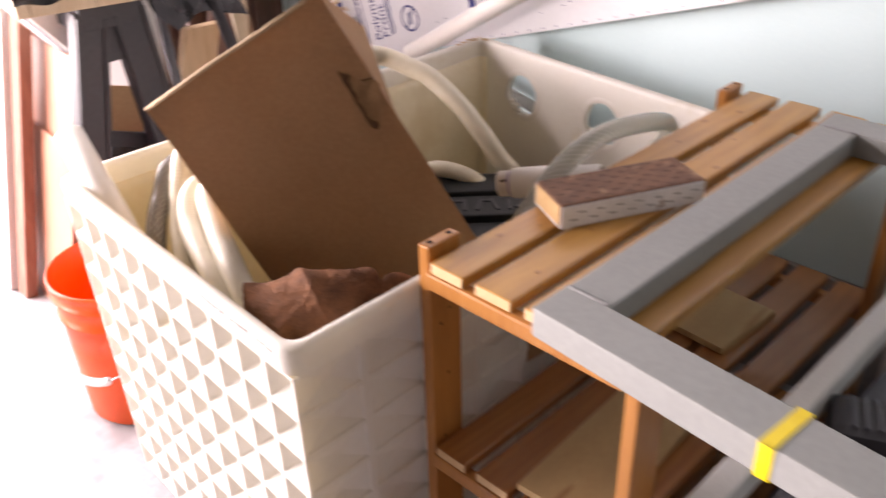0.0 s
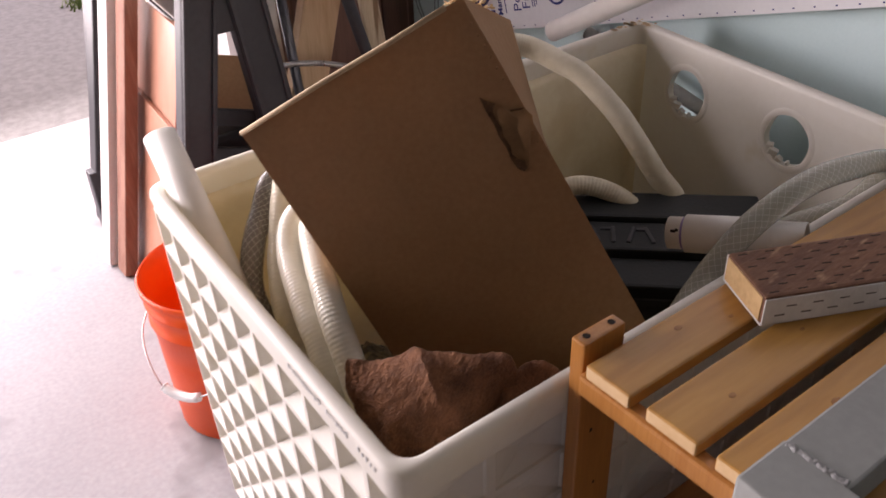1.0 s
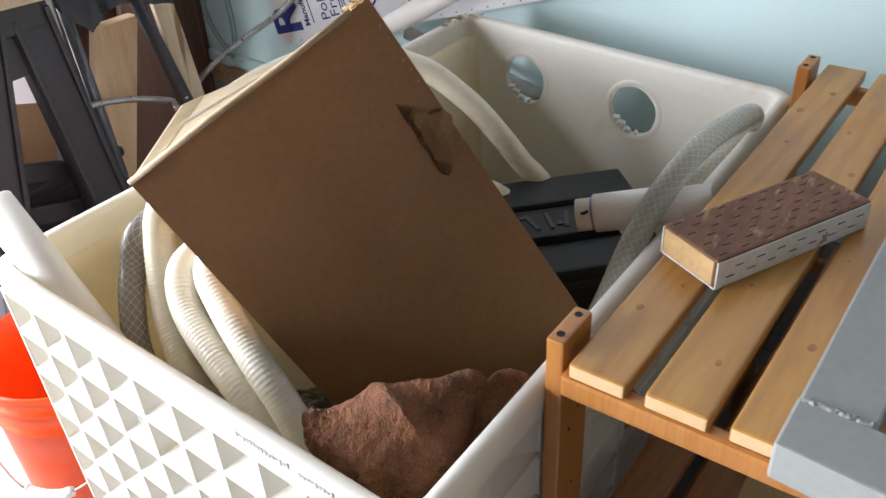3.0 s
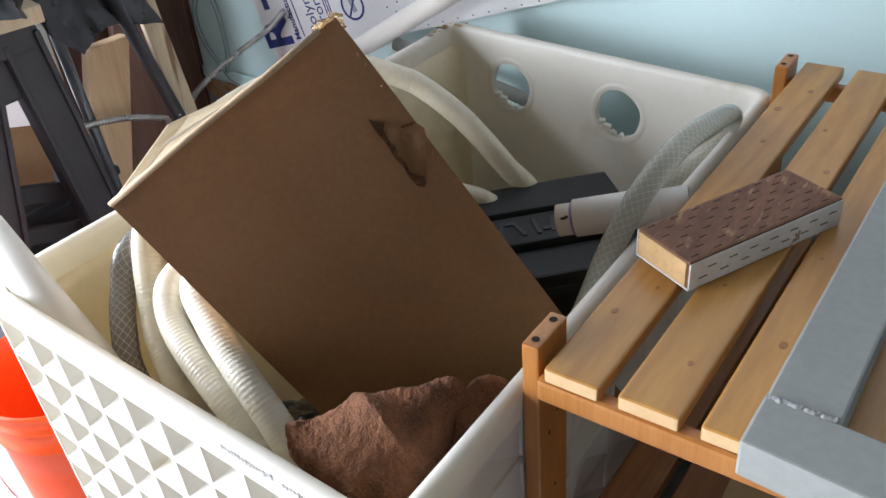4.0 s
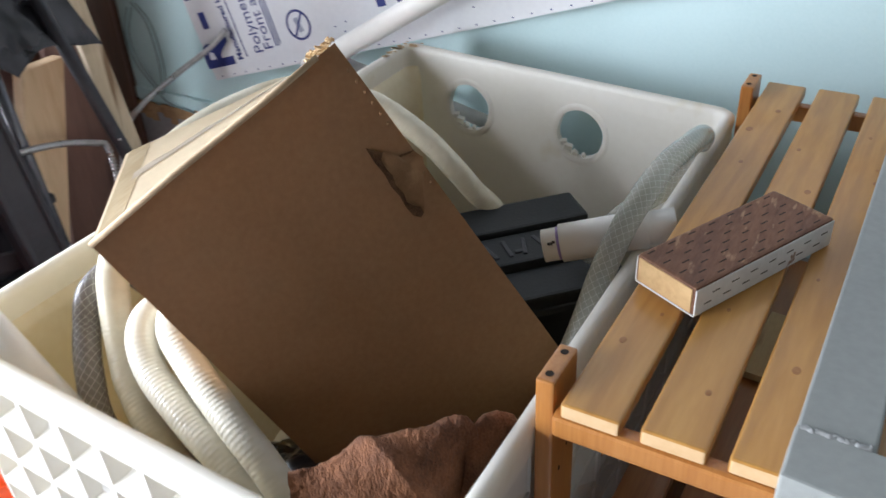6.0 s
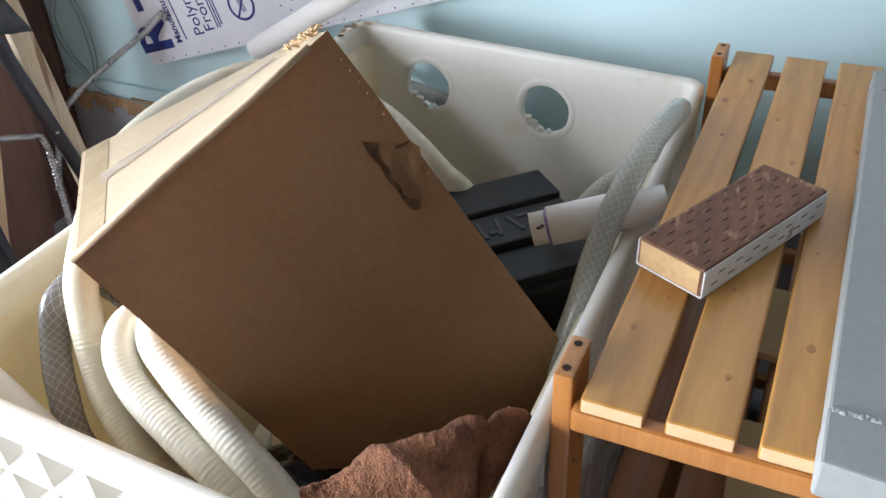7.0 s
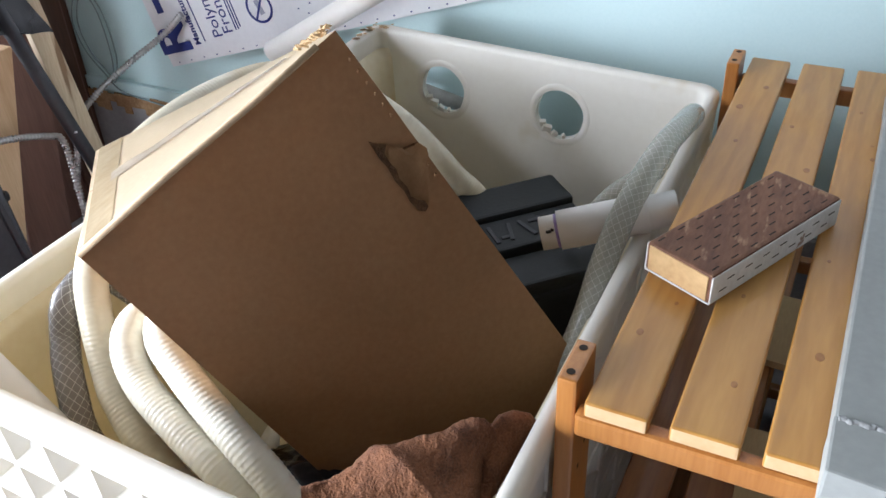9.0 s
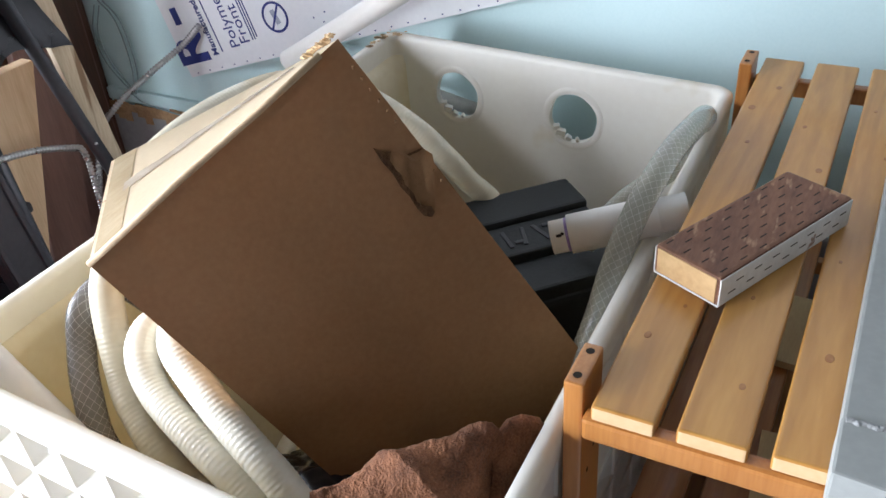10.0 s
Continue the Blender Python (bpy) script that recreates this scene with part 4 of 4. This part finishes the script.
# ---- long white pipe resting on the bin's rim before the board ----
long_pipe = thing("long_pipe", (-0.8, 0.93, 0.7), "long white plastic pipe leaning over the bin's back corner", "pipe")
P0, P1 = Vector((-1.02, 0.915, 0.672)), Vector((-0.643, 0.93, 0.897))
part("tube", tube_bm([P0, P0.lerp(P1, 1.0), P0.lerp(P1, 3.2)], 0.0245, 28, wall=0.003), M_PVC, long_pipe, "", True)

M_PIPEGREY = material("dirty_grey_pipe", (0.3, 0.3, 0.28), (0.42, 0.42, 0.39), 0.6, 12, 60, 0.1)
# ---- pipe behind the bin, seen through the holes ----
behind = thing("grey_pipe", (-0.6, 0.95, 0.6), "grey ridged pipe lying behind the bin", "pipe")
part("tube", tube_bm([Vector((-0.95, 0.965, 0.675)), Vector((-0.6, 0.965, 0.602)), Vector((-0.42, 0.965, 0.565))], 0.016, 18), M_PIPEGREY, behind, "", True)

# ---- marks on the bin: print on the front rim, rust in the back corner ----
mr = random.Random(12)
for x0, x1, n in ((0.500, 0.580, 15), (0.592, 0.640, 9), (0.66, 0.70, 5)):
    marks = bmesh.new()
    for k in range(n):
        c = plan(x0 + (x1 - x0) * k / n, 0.0024, 0.7725 + mr.uniform(-0.001, 0.001))
        box_bm(Matrix.Translation(c), 0.0028, 0.0008, mr.uniform(0.003, 0.008), 0.0, marks)
    pm = part("faded_print", marks, M_INKFADE, bin_thing, "faded dark printing on the rim")
    pm["kind"] = "stuff"
rust = bmesh.new()
for k in range(26):
    x, y = mr.uniform(0.004, 0.05), BL - mr.uniform(0.004, 0.10)
    if x > 0.024 and y < BL - 0.03:
        x = mr.uniform(0.004, 0.02)
    r = mr.uniform(0.002, 0.007)
    c = plan(x, y, BIN_TOP + 0.0004)
    f = [rust.verts.new(c + Vector((r * (1 + 0.4 * mr.random()) * math.cos(a), r * math.sin(a), 0))) for a in [2 * math.pi * q / 7 for q in range(7)]]
    rust.faces.new(f)
rs = part("rust_stain", rust, M_RUST, bin_thing, "rust stains in the back corner")
rs["kind"] = "stuff"

# ---- wall fittings and the clutter beside the garage door ----
jamb = tagged(part("trim_jamb", box_bm(*span(-1.93, -1.775, WALL_Y - 0.03, WALL_Y - 0.002, FLOOR, 2.4), 0.004), M_DARKWOOD), "dark stained upright board on the wall", "trim", "", "structure")
tagged(part("baseboard", box_bm(*span(-1.77, -0.9, WALL_Y - 0.016, WALL_Y - 0.0005, 0.425, 0.46), 0.003), M_BLUE), "pale blue strip along the foot of the drywall", "trim", "", "structure")
chip = bmesh.new()
cr = random.Random(9)
for k in range(14):
    x = -1.78 + 0.026 * k
    box_bm(*span(x, x + 0.027, WALL_Y - 0.0145, WALL_Y - 0.011, 0.36 + cr.uniform(0, 0.035), 0.424 + cr.uniform(-0.01, 0.0)), 0.001, chip)
bk = tagged(part("broken_plaster", chip, M_CARD_RAW), "broken brown edge of the drywall above the footing", "plaster", "", "structure")

loop_thing = thing("wire_loop", (-1.69, 1.02, 0.5), "loop of thin blue-grey cable hanging on the wall", "cable")
M_CABLE = material("thin_cable", (0.22, 0.32, 0.34), (0.3, 0.42, 0.44), 0.5)
for k, w in enumerate((0.0, 0.018)):
    part("strand", tube_bm(smooth_path([(-1.728 + w, WALL_Y - 0.008, 0.70), (-1.756 + w, WALL_Y - 0.014, 0.62), (-1.738 + w, WALL_Y - 0.016, 0.54), (-1.690 + w, WALL_Y - 0.014, 0.475), (-1.66 + w * 0.5, WALL_Y - 0.018, 0.46), (-1.648 + w, WALL_Y - 0.012, 0.54), (-1.665 + w, WALL_Y - 0.008, 0.66), (-1.71 + w, WALL_Y - 0.008, 0.715)]), 0.0022, 8), M_CABLE, loop_thing, "", True)
part("strand", tube_bm(smooth_path([(-1.69, WALL_Y - 0.014, 0.475), (-1.64, WALL_Y - 0.02, 0.435), (-1.55, WALL_Y - 0.02, 0.42), (-1.45, WALL_Y - 0.02, 0.41)]), 0.0022, 8), M_CABLE, loop_thing, "", True)

# flexible metal conduit
conduit = thing("flexible_conduit", (-1.5, 0.6, 0.5), "flexible ribbed metal conduit draped over the clutter", "conduit")
part("tube", tube_bm(smooth_path([(-1.39, 0.25, 0.625), (-1.39, 0.335, 0.643), (-1.39, 0.445, 0.622), (-1.385, 0.54, 0.585), (-1.385, 0.572, 0.555), (-1.37, 0.560, 0.45), (-1.36, 0.55, 0.30), (-1.34, 0.58, 0.09)]), 0.0066, 12, 0.0019, 0.0085), M_STEEL, conduit, "", True)
conduit2 = thing("flexible_conduit", (-1.5, 0.9, 0.5), "flexible ribbed metal conduit bending up to the insulation board", "conduit")
part("tube", tube_bm(smooth_path([(-1.56, 0.70, 0.30), (-1.53, 0.74, 0.47), (-1.48, 0.775, 0.545), (-1.43, 0.86, 0.602), (-1.38, 0.94, 0.65), (-1.33, 0.965, 0.70)]), 0.0072, 12, 0.0020, 0.0085), M_STEEL, conduit2, "", True)


def leaner(name, a, b, w, t, mat, label, category, side=(0, 1, 0), tip=0.0, group=""):
    """A board, strip or tube from its foot a to its head b."""
    m, ln = beam_pose(a, b, side)
    th = thing(name, a, label, category, group)
    bm = box_bm(m, w, t, ln, min(0.003, t / 4))
    if tip:
        for v in bm.verts:
            loc = m.inverted() @ v.co
            if loc.z > ln / 2 - 0.02:
                v.co = m @ Vector((loc.x, loc.y, loc.z - tip * abs(loc.x - w * 0.15) / w))
    part("board", bm, mat, th)
    return th


def on(x, y0, z0, y1, z1, foot=0.08, head=1.25):
    """Foot and head of a line through two places (y, z) of the plane x."""
    k, y0 = (y1 - y0) / (z1 - z0), y0 + 0.017
    return (x, y0 + k * (foot - z0), foot), (x, y0 + k * (head - z0), head)


G = "boards leaning in the corner"
a, b = on(-1.50, 0.380, 0.851, 0.384, 0.694)
leaner("aluminium_strip", a, b, 0.034, 0.012, M_ALU, "pale aluminium strip leaning in the corner", "metal strip", group=G)
a, b = on(-1.53, 0.425, 0.80, 0.435, 0.62)
leaner("dark_board", a, b, 0.05, 0.02, M_DARKWOOD, "narrow dark stained board leaning in the corner", "board", group=G)
a, b = on(-1.45, 0.498, 0.735, 0.420, 0.475, FLOOR, 0.80)
leaner("raw_plank", a, b, 0.105, 0.035, M_OAKISH, "pale raw wooden plank with a cut tip", "plank", tip=0.09, group=G)
a, b = on(-1.56, 0.655, 0.70, 0.61, 0.43, FLOOR, 1.3)
leaner("brown_board", a, b, 0.13, 0.022, M_REDDARK, "dull red-brown board leaning in the corner", "board", group=G)
a, b = on(-1.60, 0.58, 0.70, 0.56, 0.43, FLOOR, 1.3)
leaner("dark_board", a, b, 0.07, 0.025, M_DARKWOOD, "dark stained board leaning in the corner", "board", group=G)
a, b = on(-1.36, 0.565, 0.885, 0.610, 0.56, FLOOR, 1.3)
leaner("pine_batten", a, b, 0.046, 0.03, M_BATTEN, "pale rough batten leaning against the wall", "batten", side=(0.3, 1, 0), group=G)
a, b = on(-1.33, 0.498, 0.808, 0.566, 0.566, FLOOR, 0.93)
rod = thing("black_tube", a, "black metal tube leaning beside the battens", "tube", G)
part("tube", tube_bm([Vector(a), Vector(a).lerp(Vector(b), 0.5), Vector(b)], 0.0155, 18), M_BLACK, rod, "", True)
screw = Vector(a).lerp(Vector(b), 0.585) + Vector((0.014, -0.006, 0))
part("screw_head", lathe_bm([(0.0, 0.004), (0.003, 0.003), (0.004, 0.0)], 10, screw), M_ALU, rod, "shiny screw head", True)
a, b = on(-1.42, 0.376, 0.815, 0.396, 0.525, FLOOR, 0.90)
rod = thing("grey_tube", a, "glossy dark grey tube leaning in the corner", "tube", G)
part("tube", tube_bm([Vector(a), Vector(a).lerp(Vector(b), 0.5), Vector(b)], 0.013, 18), M_GUNMETAL, rod, "", True)

# a dark leaning door leaf behind the boards
leaf = thing("door_leaf", (-1.78, 0.72, FLOOR), "dark red-brown wooden door leaf leaning behind the boards", "door leaf", G)
part("panel", box_bm(*span(-1.80, -1.765, 0.47, 0.985, FLOOR, 1.9), 0.004), M_REDDARK, leaf)
for y in (0.53, 0.725, 0.925):
    part("stile", box_bm(*span(-1.764, -1.752, y - 0.045, y + 0.045, FLOOR, 1.9), 0.003), M_DARKWOOD, leaf)

# ---- black folding sawhorse ----
horse = thing("sawhorse", (-1.47, 0.25, 0), "black plastic folding sawhorse holding boards", "sawhorse")
XH = -1.30
for a, b, w in (((XH, -0.027, FLOOR), (XH, 0.132, 0.90), 0.082), ((XH, 0.325, FLOOR), (XH, 0.222, 0.90), 0.088)):
    m, ln = beam_pose(a, b, (0, 1, 0))
    leg = part("leg", box_bm(m, w, 0.04, ln, 0.006), M_BLACK, horse)
    for s in (-1, 1):
        part("rib", box_bm(m @ pose(s * (w / 2 - 0.008), -0.022, 0), 0.012, 0.012, ln - 0.02, 0.003), M_BLACK, leg)
for a, b, w in (((XH - 0.62, -0.027, FLOOR), (XH - 0.62, 0.132, 0.90), 0.082), ((XH - 0.62, 0.325, FLOOR), (XH - 0.62, 0.222, 0.90), 0.088)):
    m, ln = beam_pose(a, b, (0, 1, 0))
    part("leg", box_bm(m, w, 0.04, ln, 0.006), M_BLACK, horse)
part("top_beam", box_bm(*span(XH - 0.66, XH + 0.026, 0.10, 0.25, 0.86, 0.92), 0.006), M_BLACK, horse)
part("gusset", box_bm(*span(XH - 0.012, XH + 0.012, 0.10, 0.26, 0.775, 0.858), 0.004), M_BLACK, horse)
for z in (0.36, 0.46, 0.56):
    m, ln = beam_pose((XH - 0.03, 0.05, z + 0.04), (XH - 0.06, 0.28, z - 0.05), (0, 0, 1))
    part("brace", box_bm(m, 0.04, 0.02, ln, 0.004), M_BLACK, horse)
part("tray", box_bm(*span(XH - 0.60, XH - 0.03, 0.02, 0.29, 0.33, 0.352), 0.004), M_BLACK, horse)

bin2 = thing("black_crate", (-1.5, 0.15, FLOOR), "black plastic crate standing under the sawhorse", "crate")
part("body", box_bm(*span(-1.72, -1.42, 0.0, 0.36, FLOOR, 0.46), 0.01), M_BLACK, bin2)
part("lip", box_bm(*span(-1.73, -1.41, -0.01, 0.37, 0.462, 0.485), 0.006), M_BLACK, bin2)
scrap = thing("carton_scrap", (-1.5, 0.2, 0.486), "folded cardboard scrap lying on the black crate", "cardboard")
part("sheet", box_bm(pose(-1.50, 0.20, 0.57, 70, 12, 70), 0.20, 0.16, 0.012, 0.002), M_CARD, scrap)

plank = thing("top_plank", (XH - 0.1, 0.2, 0.866), "rough raw plank laid across the sawhorse", "plank")
m, ln = beam_pose((XH - 0.05, -0.02, 0.9375), (XH + 0.01, 0.27, 0.9375), (1, 0, 0))
part("board", box_bm(m, 0.14, 0.034, ln, 0.004), M_BATTEN, plank)

cover = thing("black_sheet", (XH, 0.4, 0.8), "crumpled black plastic sheet draped over the clutter", "plastic sheet")
sheet_bm, grid = bmesh.new(), {}
for i in range(61):
    for k in range(31):
        s, t = i / 60, k / 30
        y = -0.06 + 0.645 * s
        low = float(np.interp(y, (-0.06, 0.22, 0.295, 0.321, 0.37, 0.434, 0.518, 0.584), (0.965, 0.955, 0.907, 0.862, 0.793, 0.83, 0.822, 0.791))) + 0.004 * math.sin(40 * s)
        z = 1.22 + (low - 1.22) * t
        y -= s * 0.35 * max(0.0, z - 0.79)
        x = float(np.interp(y, (0.20, 0.31), (-1.20, -1.332))) - 0.012 * math.sin(4 * s + 2 * t) + 0.018 * noise.noise(Vector((s * 6, t * 3, 1.3))) + 0.012 * abs(noise.noise(Vector((s * 15 + 4 * t, t * 9, 4.3)))) - 0.10 * (1 - t)
        grid[i, k] = sheet_bm.verts.new((x, y, z))
for i in range(60):
    for k in range(30):
        sheet_bm.faces.new((grid[i, k], grid[i + 1, k], grid[i + 1, k + 1], grid[i, k + 1]))
part("film", sheet_bm, M_FILM, cover, "", True)

# ---- panels at the door ----
XP = -1.55
panel_a = thing("laminate_panel", (XP, 0.1, 0.0), "tall red-brown laminate cabinet panel leaning by the door", "panel", "panels by the door")
LIE = (-0.342, 0.035, 0)
m, ln = beam_pose((-1.54, -0.0565, FLOOR), (-1.54, 0.1045, 0.78), LIE)
part("board", box_bm(m, 0.342, 0.018, ln, 0.0015), M_REDWOOD, panel_a)
part("edge_board", box_bm(m @ pose(-0.1725, 0, 0), 0.003, 0.0205, ln - 0.004, 0.001), M_REDDEEP, panel_a, "deep red panel edge")
panel_b = thing("laminate_panel", (XP + 0.05, 0.0, 0.0), "short red-brown laminate cabinet panel leaning by the door", "panel", "panels by the door")
m, ln = beam_pose((-1.517, -0.0755, FLOOR), (-1.517, 0.0345, 0.56), LIE)
part("board", box_bm(m, 0.345, 0.012, ln, 0.0015), M_REDWOOD, panel_b)
red_post = thing("rough_post", (-1.74, -0.07, 0), "rough red-brown lumber upright standing by the door", "lumber")
m, ln = beam_pose((-1.62, -0.108, FLOOR), (-1.62, 0.085, 0.90), (0, 1, 0))
part("timber", box_bm(m, 0.034, 0.06, ln, 0.004), M_ROUGH, red_post)
white_post = thing("white_board", (-1.83, -0.08, 0), "white painted board standing by the door", "board")
m, ln = beam_pose((-1.70, -0.122, FLOOR), (-1.70, 0.07, 0.90), (0, 1, 0))
part("board", box_bm(m, 0.035, 0.06, ln, 0.003), M_WHITE, white_post)
black_post = thing("metal_stand", (-1.85, -0.06, FLOOR), "narrow black metal stand by the door", "stand")
m, ln = beam_pose((-1.85, -0.06, 0.28), (-1.85, 0.085, 0.90), (0, 1, 0))
part("upright", box_bm(m, 0.028, 0.05, ln, 0.004), M_BLACK, black_post)
part("foot", box_bm(*span(-1.87, -1.83, -0.09, -0.04, FLOOR, 0.285), 0.004), M_BLACK, black_post)

grill_box = thing("grille_box", (-1.5, 0.1, 0.76), "white metal box with a dark perforated grille lying on the panels", "grille")
m, ln = beam_pose((-1.50, 0.03, 0.925), (-1.49, 0.145, 0.775), (1, 0, 0))
part("housing", box_bm(m, 0.16, 0.06, ln, 0.004), M_WHITE, grill_box)
gp = part("grille", box_bm(m @ pose(0.03, 0.032, 0.0), 0.05, 0.004, ln - 0.03, 0.001), M_BLACK, grill_box, "dark perforated grille")
for k in range(14):
    part("slot", box_bm(m @ pose(0.03, 0.035, -ln / 2 + 0.025 + 0.011 * k), 0.042, 0.003, 0.0035, 0.0), M_ALU, gp)

# the pile by the door stands a little towards the wall
bin2.location.y += 0.05
for ob in (horse, bin2, scrap, plank, cover, leaf, conduit, conduit2):
    ob.location.y += 0.017
conduit.location.z -= 0.022
for ob in (panel_a, panel_b, red_post, white_post, black_post, grill_box):
    ob.location += Vector((0.012, 0.030, 0))

# ---- on and beside the lower shelf ----
ply = thing("plywood_piece", (0.2, 0.56, 0.503), "bare plywood offcut lying on the lower shelf", "plywood")
part("board", box_bm(pose(0.170, 0.57, 0.5105, 0, 0, -4), 0.115, 0.17, 0.013, 0.001), M_PLY, ply)
ply2 = thing("plywood_piece", (0.2, 0.15, 0.503), "long stained plywood offcut lying on the lower shelf", "plywood")
part("board", box_bm(pose(0.225, 0.17, 0.5105, 0, 0, 3), 0.13, 0.34, 0.013, 0.001), M_PLY, ply2)

rail_bar = thing("white_rail", (0.45, 0.4, 0.2), "white painted metal rail standing beside the shelf", "rail")
part("bar", box_bm(*span(0.392, 0.432, -0.05, 0.86, 0.55, 0.60), 0.006), M_WHITE, rail_bar)
for y in (0.02, 0.80):
    part("leg", box_bm(*span(0.396, 0.428, y - 0.016, y + 0.016, FLOOR, 0.552), 0.004), M_WHITE, rail_bar)
crate = thing("grey_cabinet", (0.7, 0.4, 0), "dark grey plastic cabinet standing behind the white rail", "cabinet")
part("body", box_bm(*span(0.45, 0.98, 0.02, 0.85, FLOOR, 0.50), 0.012), M_SLATE, crate)
part("top", box_bm(*span(0.446, 0.984, 0.016, 0.854, 0.502, 0.522), 0.006), M_SLATE, crate)
fan = thing("black_tool", (0.6, 0.3, 0.523), "black plastic power tool lying on the cabinet", "tool")
part("housing", box_bm(pose(0.515, 0.40, 0.556, 0, 0, 25), 0.15, 0.10, 0.064, 0.02), M_BLACK, fan)
part("handle", box_bm(pose(0.60, 0.35, 0.545, 0, 0, -25), 0.15, 0.036, 0.036, 0.012), M_BLACK, fan)
for k in range(6):
    part("fin", box_bm(pose(0.475 + 0.016 * k, 0.382 + 0.0075 * k, 0.590, 0, 0, 25), 0.006, 0.07, 0.008, 0.001), M_GUNMETAL, fan)

# ---- inside the bucket ----
cup = thing("plastic_tub", (-0.903, -0.046, 0.1), "frosted plastic tub standing in the bucket", "tub")
part("shell", lathe_bm([(0.0, 0.0), (0.045, 0.0), (0.055, 0.22), (0.058, 0.222), (0.053, 0.218), (0.043, 0.006), (0.0, 0.006)], 32, (-0.903, -0.046, FLOOR + 0.02)), M_GRIP, cup, "", True)

# ---- weeds at the edge of the driveway ----
weed = bmesh.new()
wr = random.Random(4)
for k in range(140):
    x, y = wr.gauss(-4.05, 0.05), wr.gauss(0.62, 0.05)
    h, a = wr.uniform(0.02, 0.06), wr.uniform(0, 6.28)
    p = Vector((x, y, FLOOR - 0.02))
    side_w = Vector((math.cos(a), math.sin(a), 0)) * 0.006
    tip_v = p + Vector((wr.uniform(-0.04, 0.04), wr.uniform(-0.04, 0.04), h))
    weed.faces.new([weed.verts.new(q) for q in (p - side_w, p + side_w, tip_v)])
tagged(part("weeds", weed, M_GRASS), "clump of green weeds by the driveway", "weeds", "", "stuff")
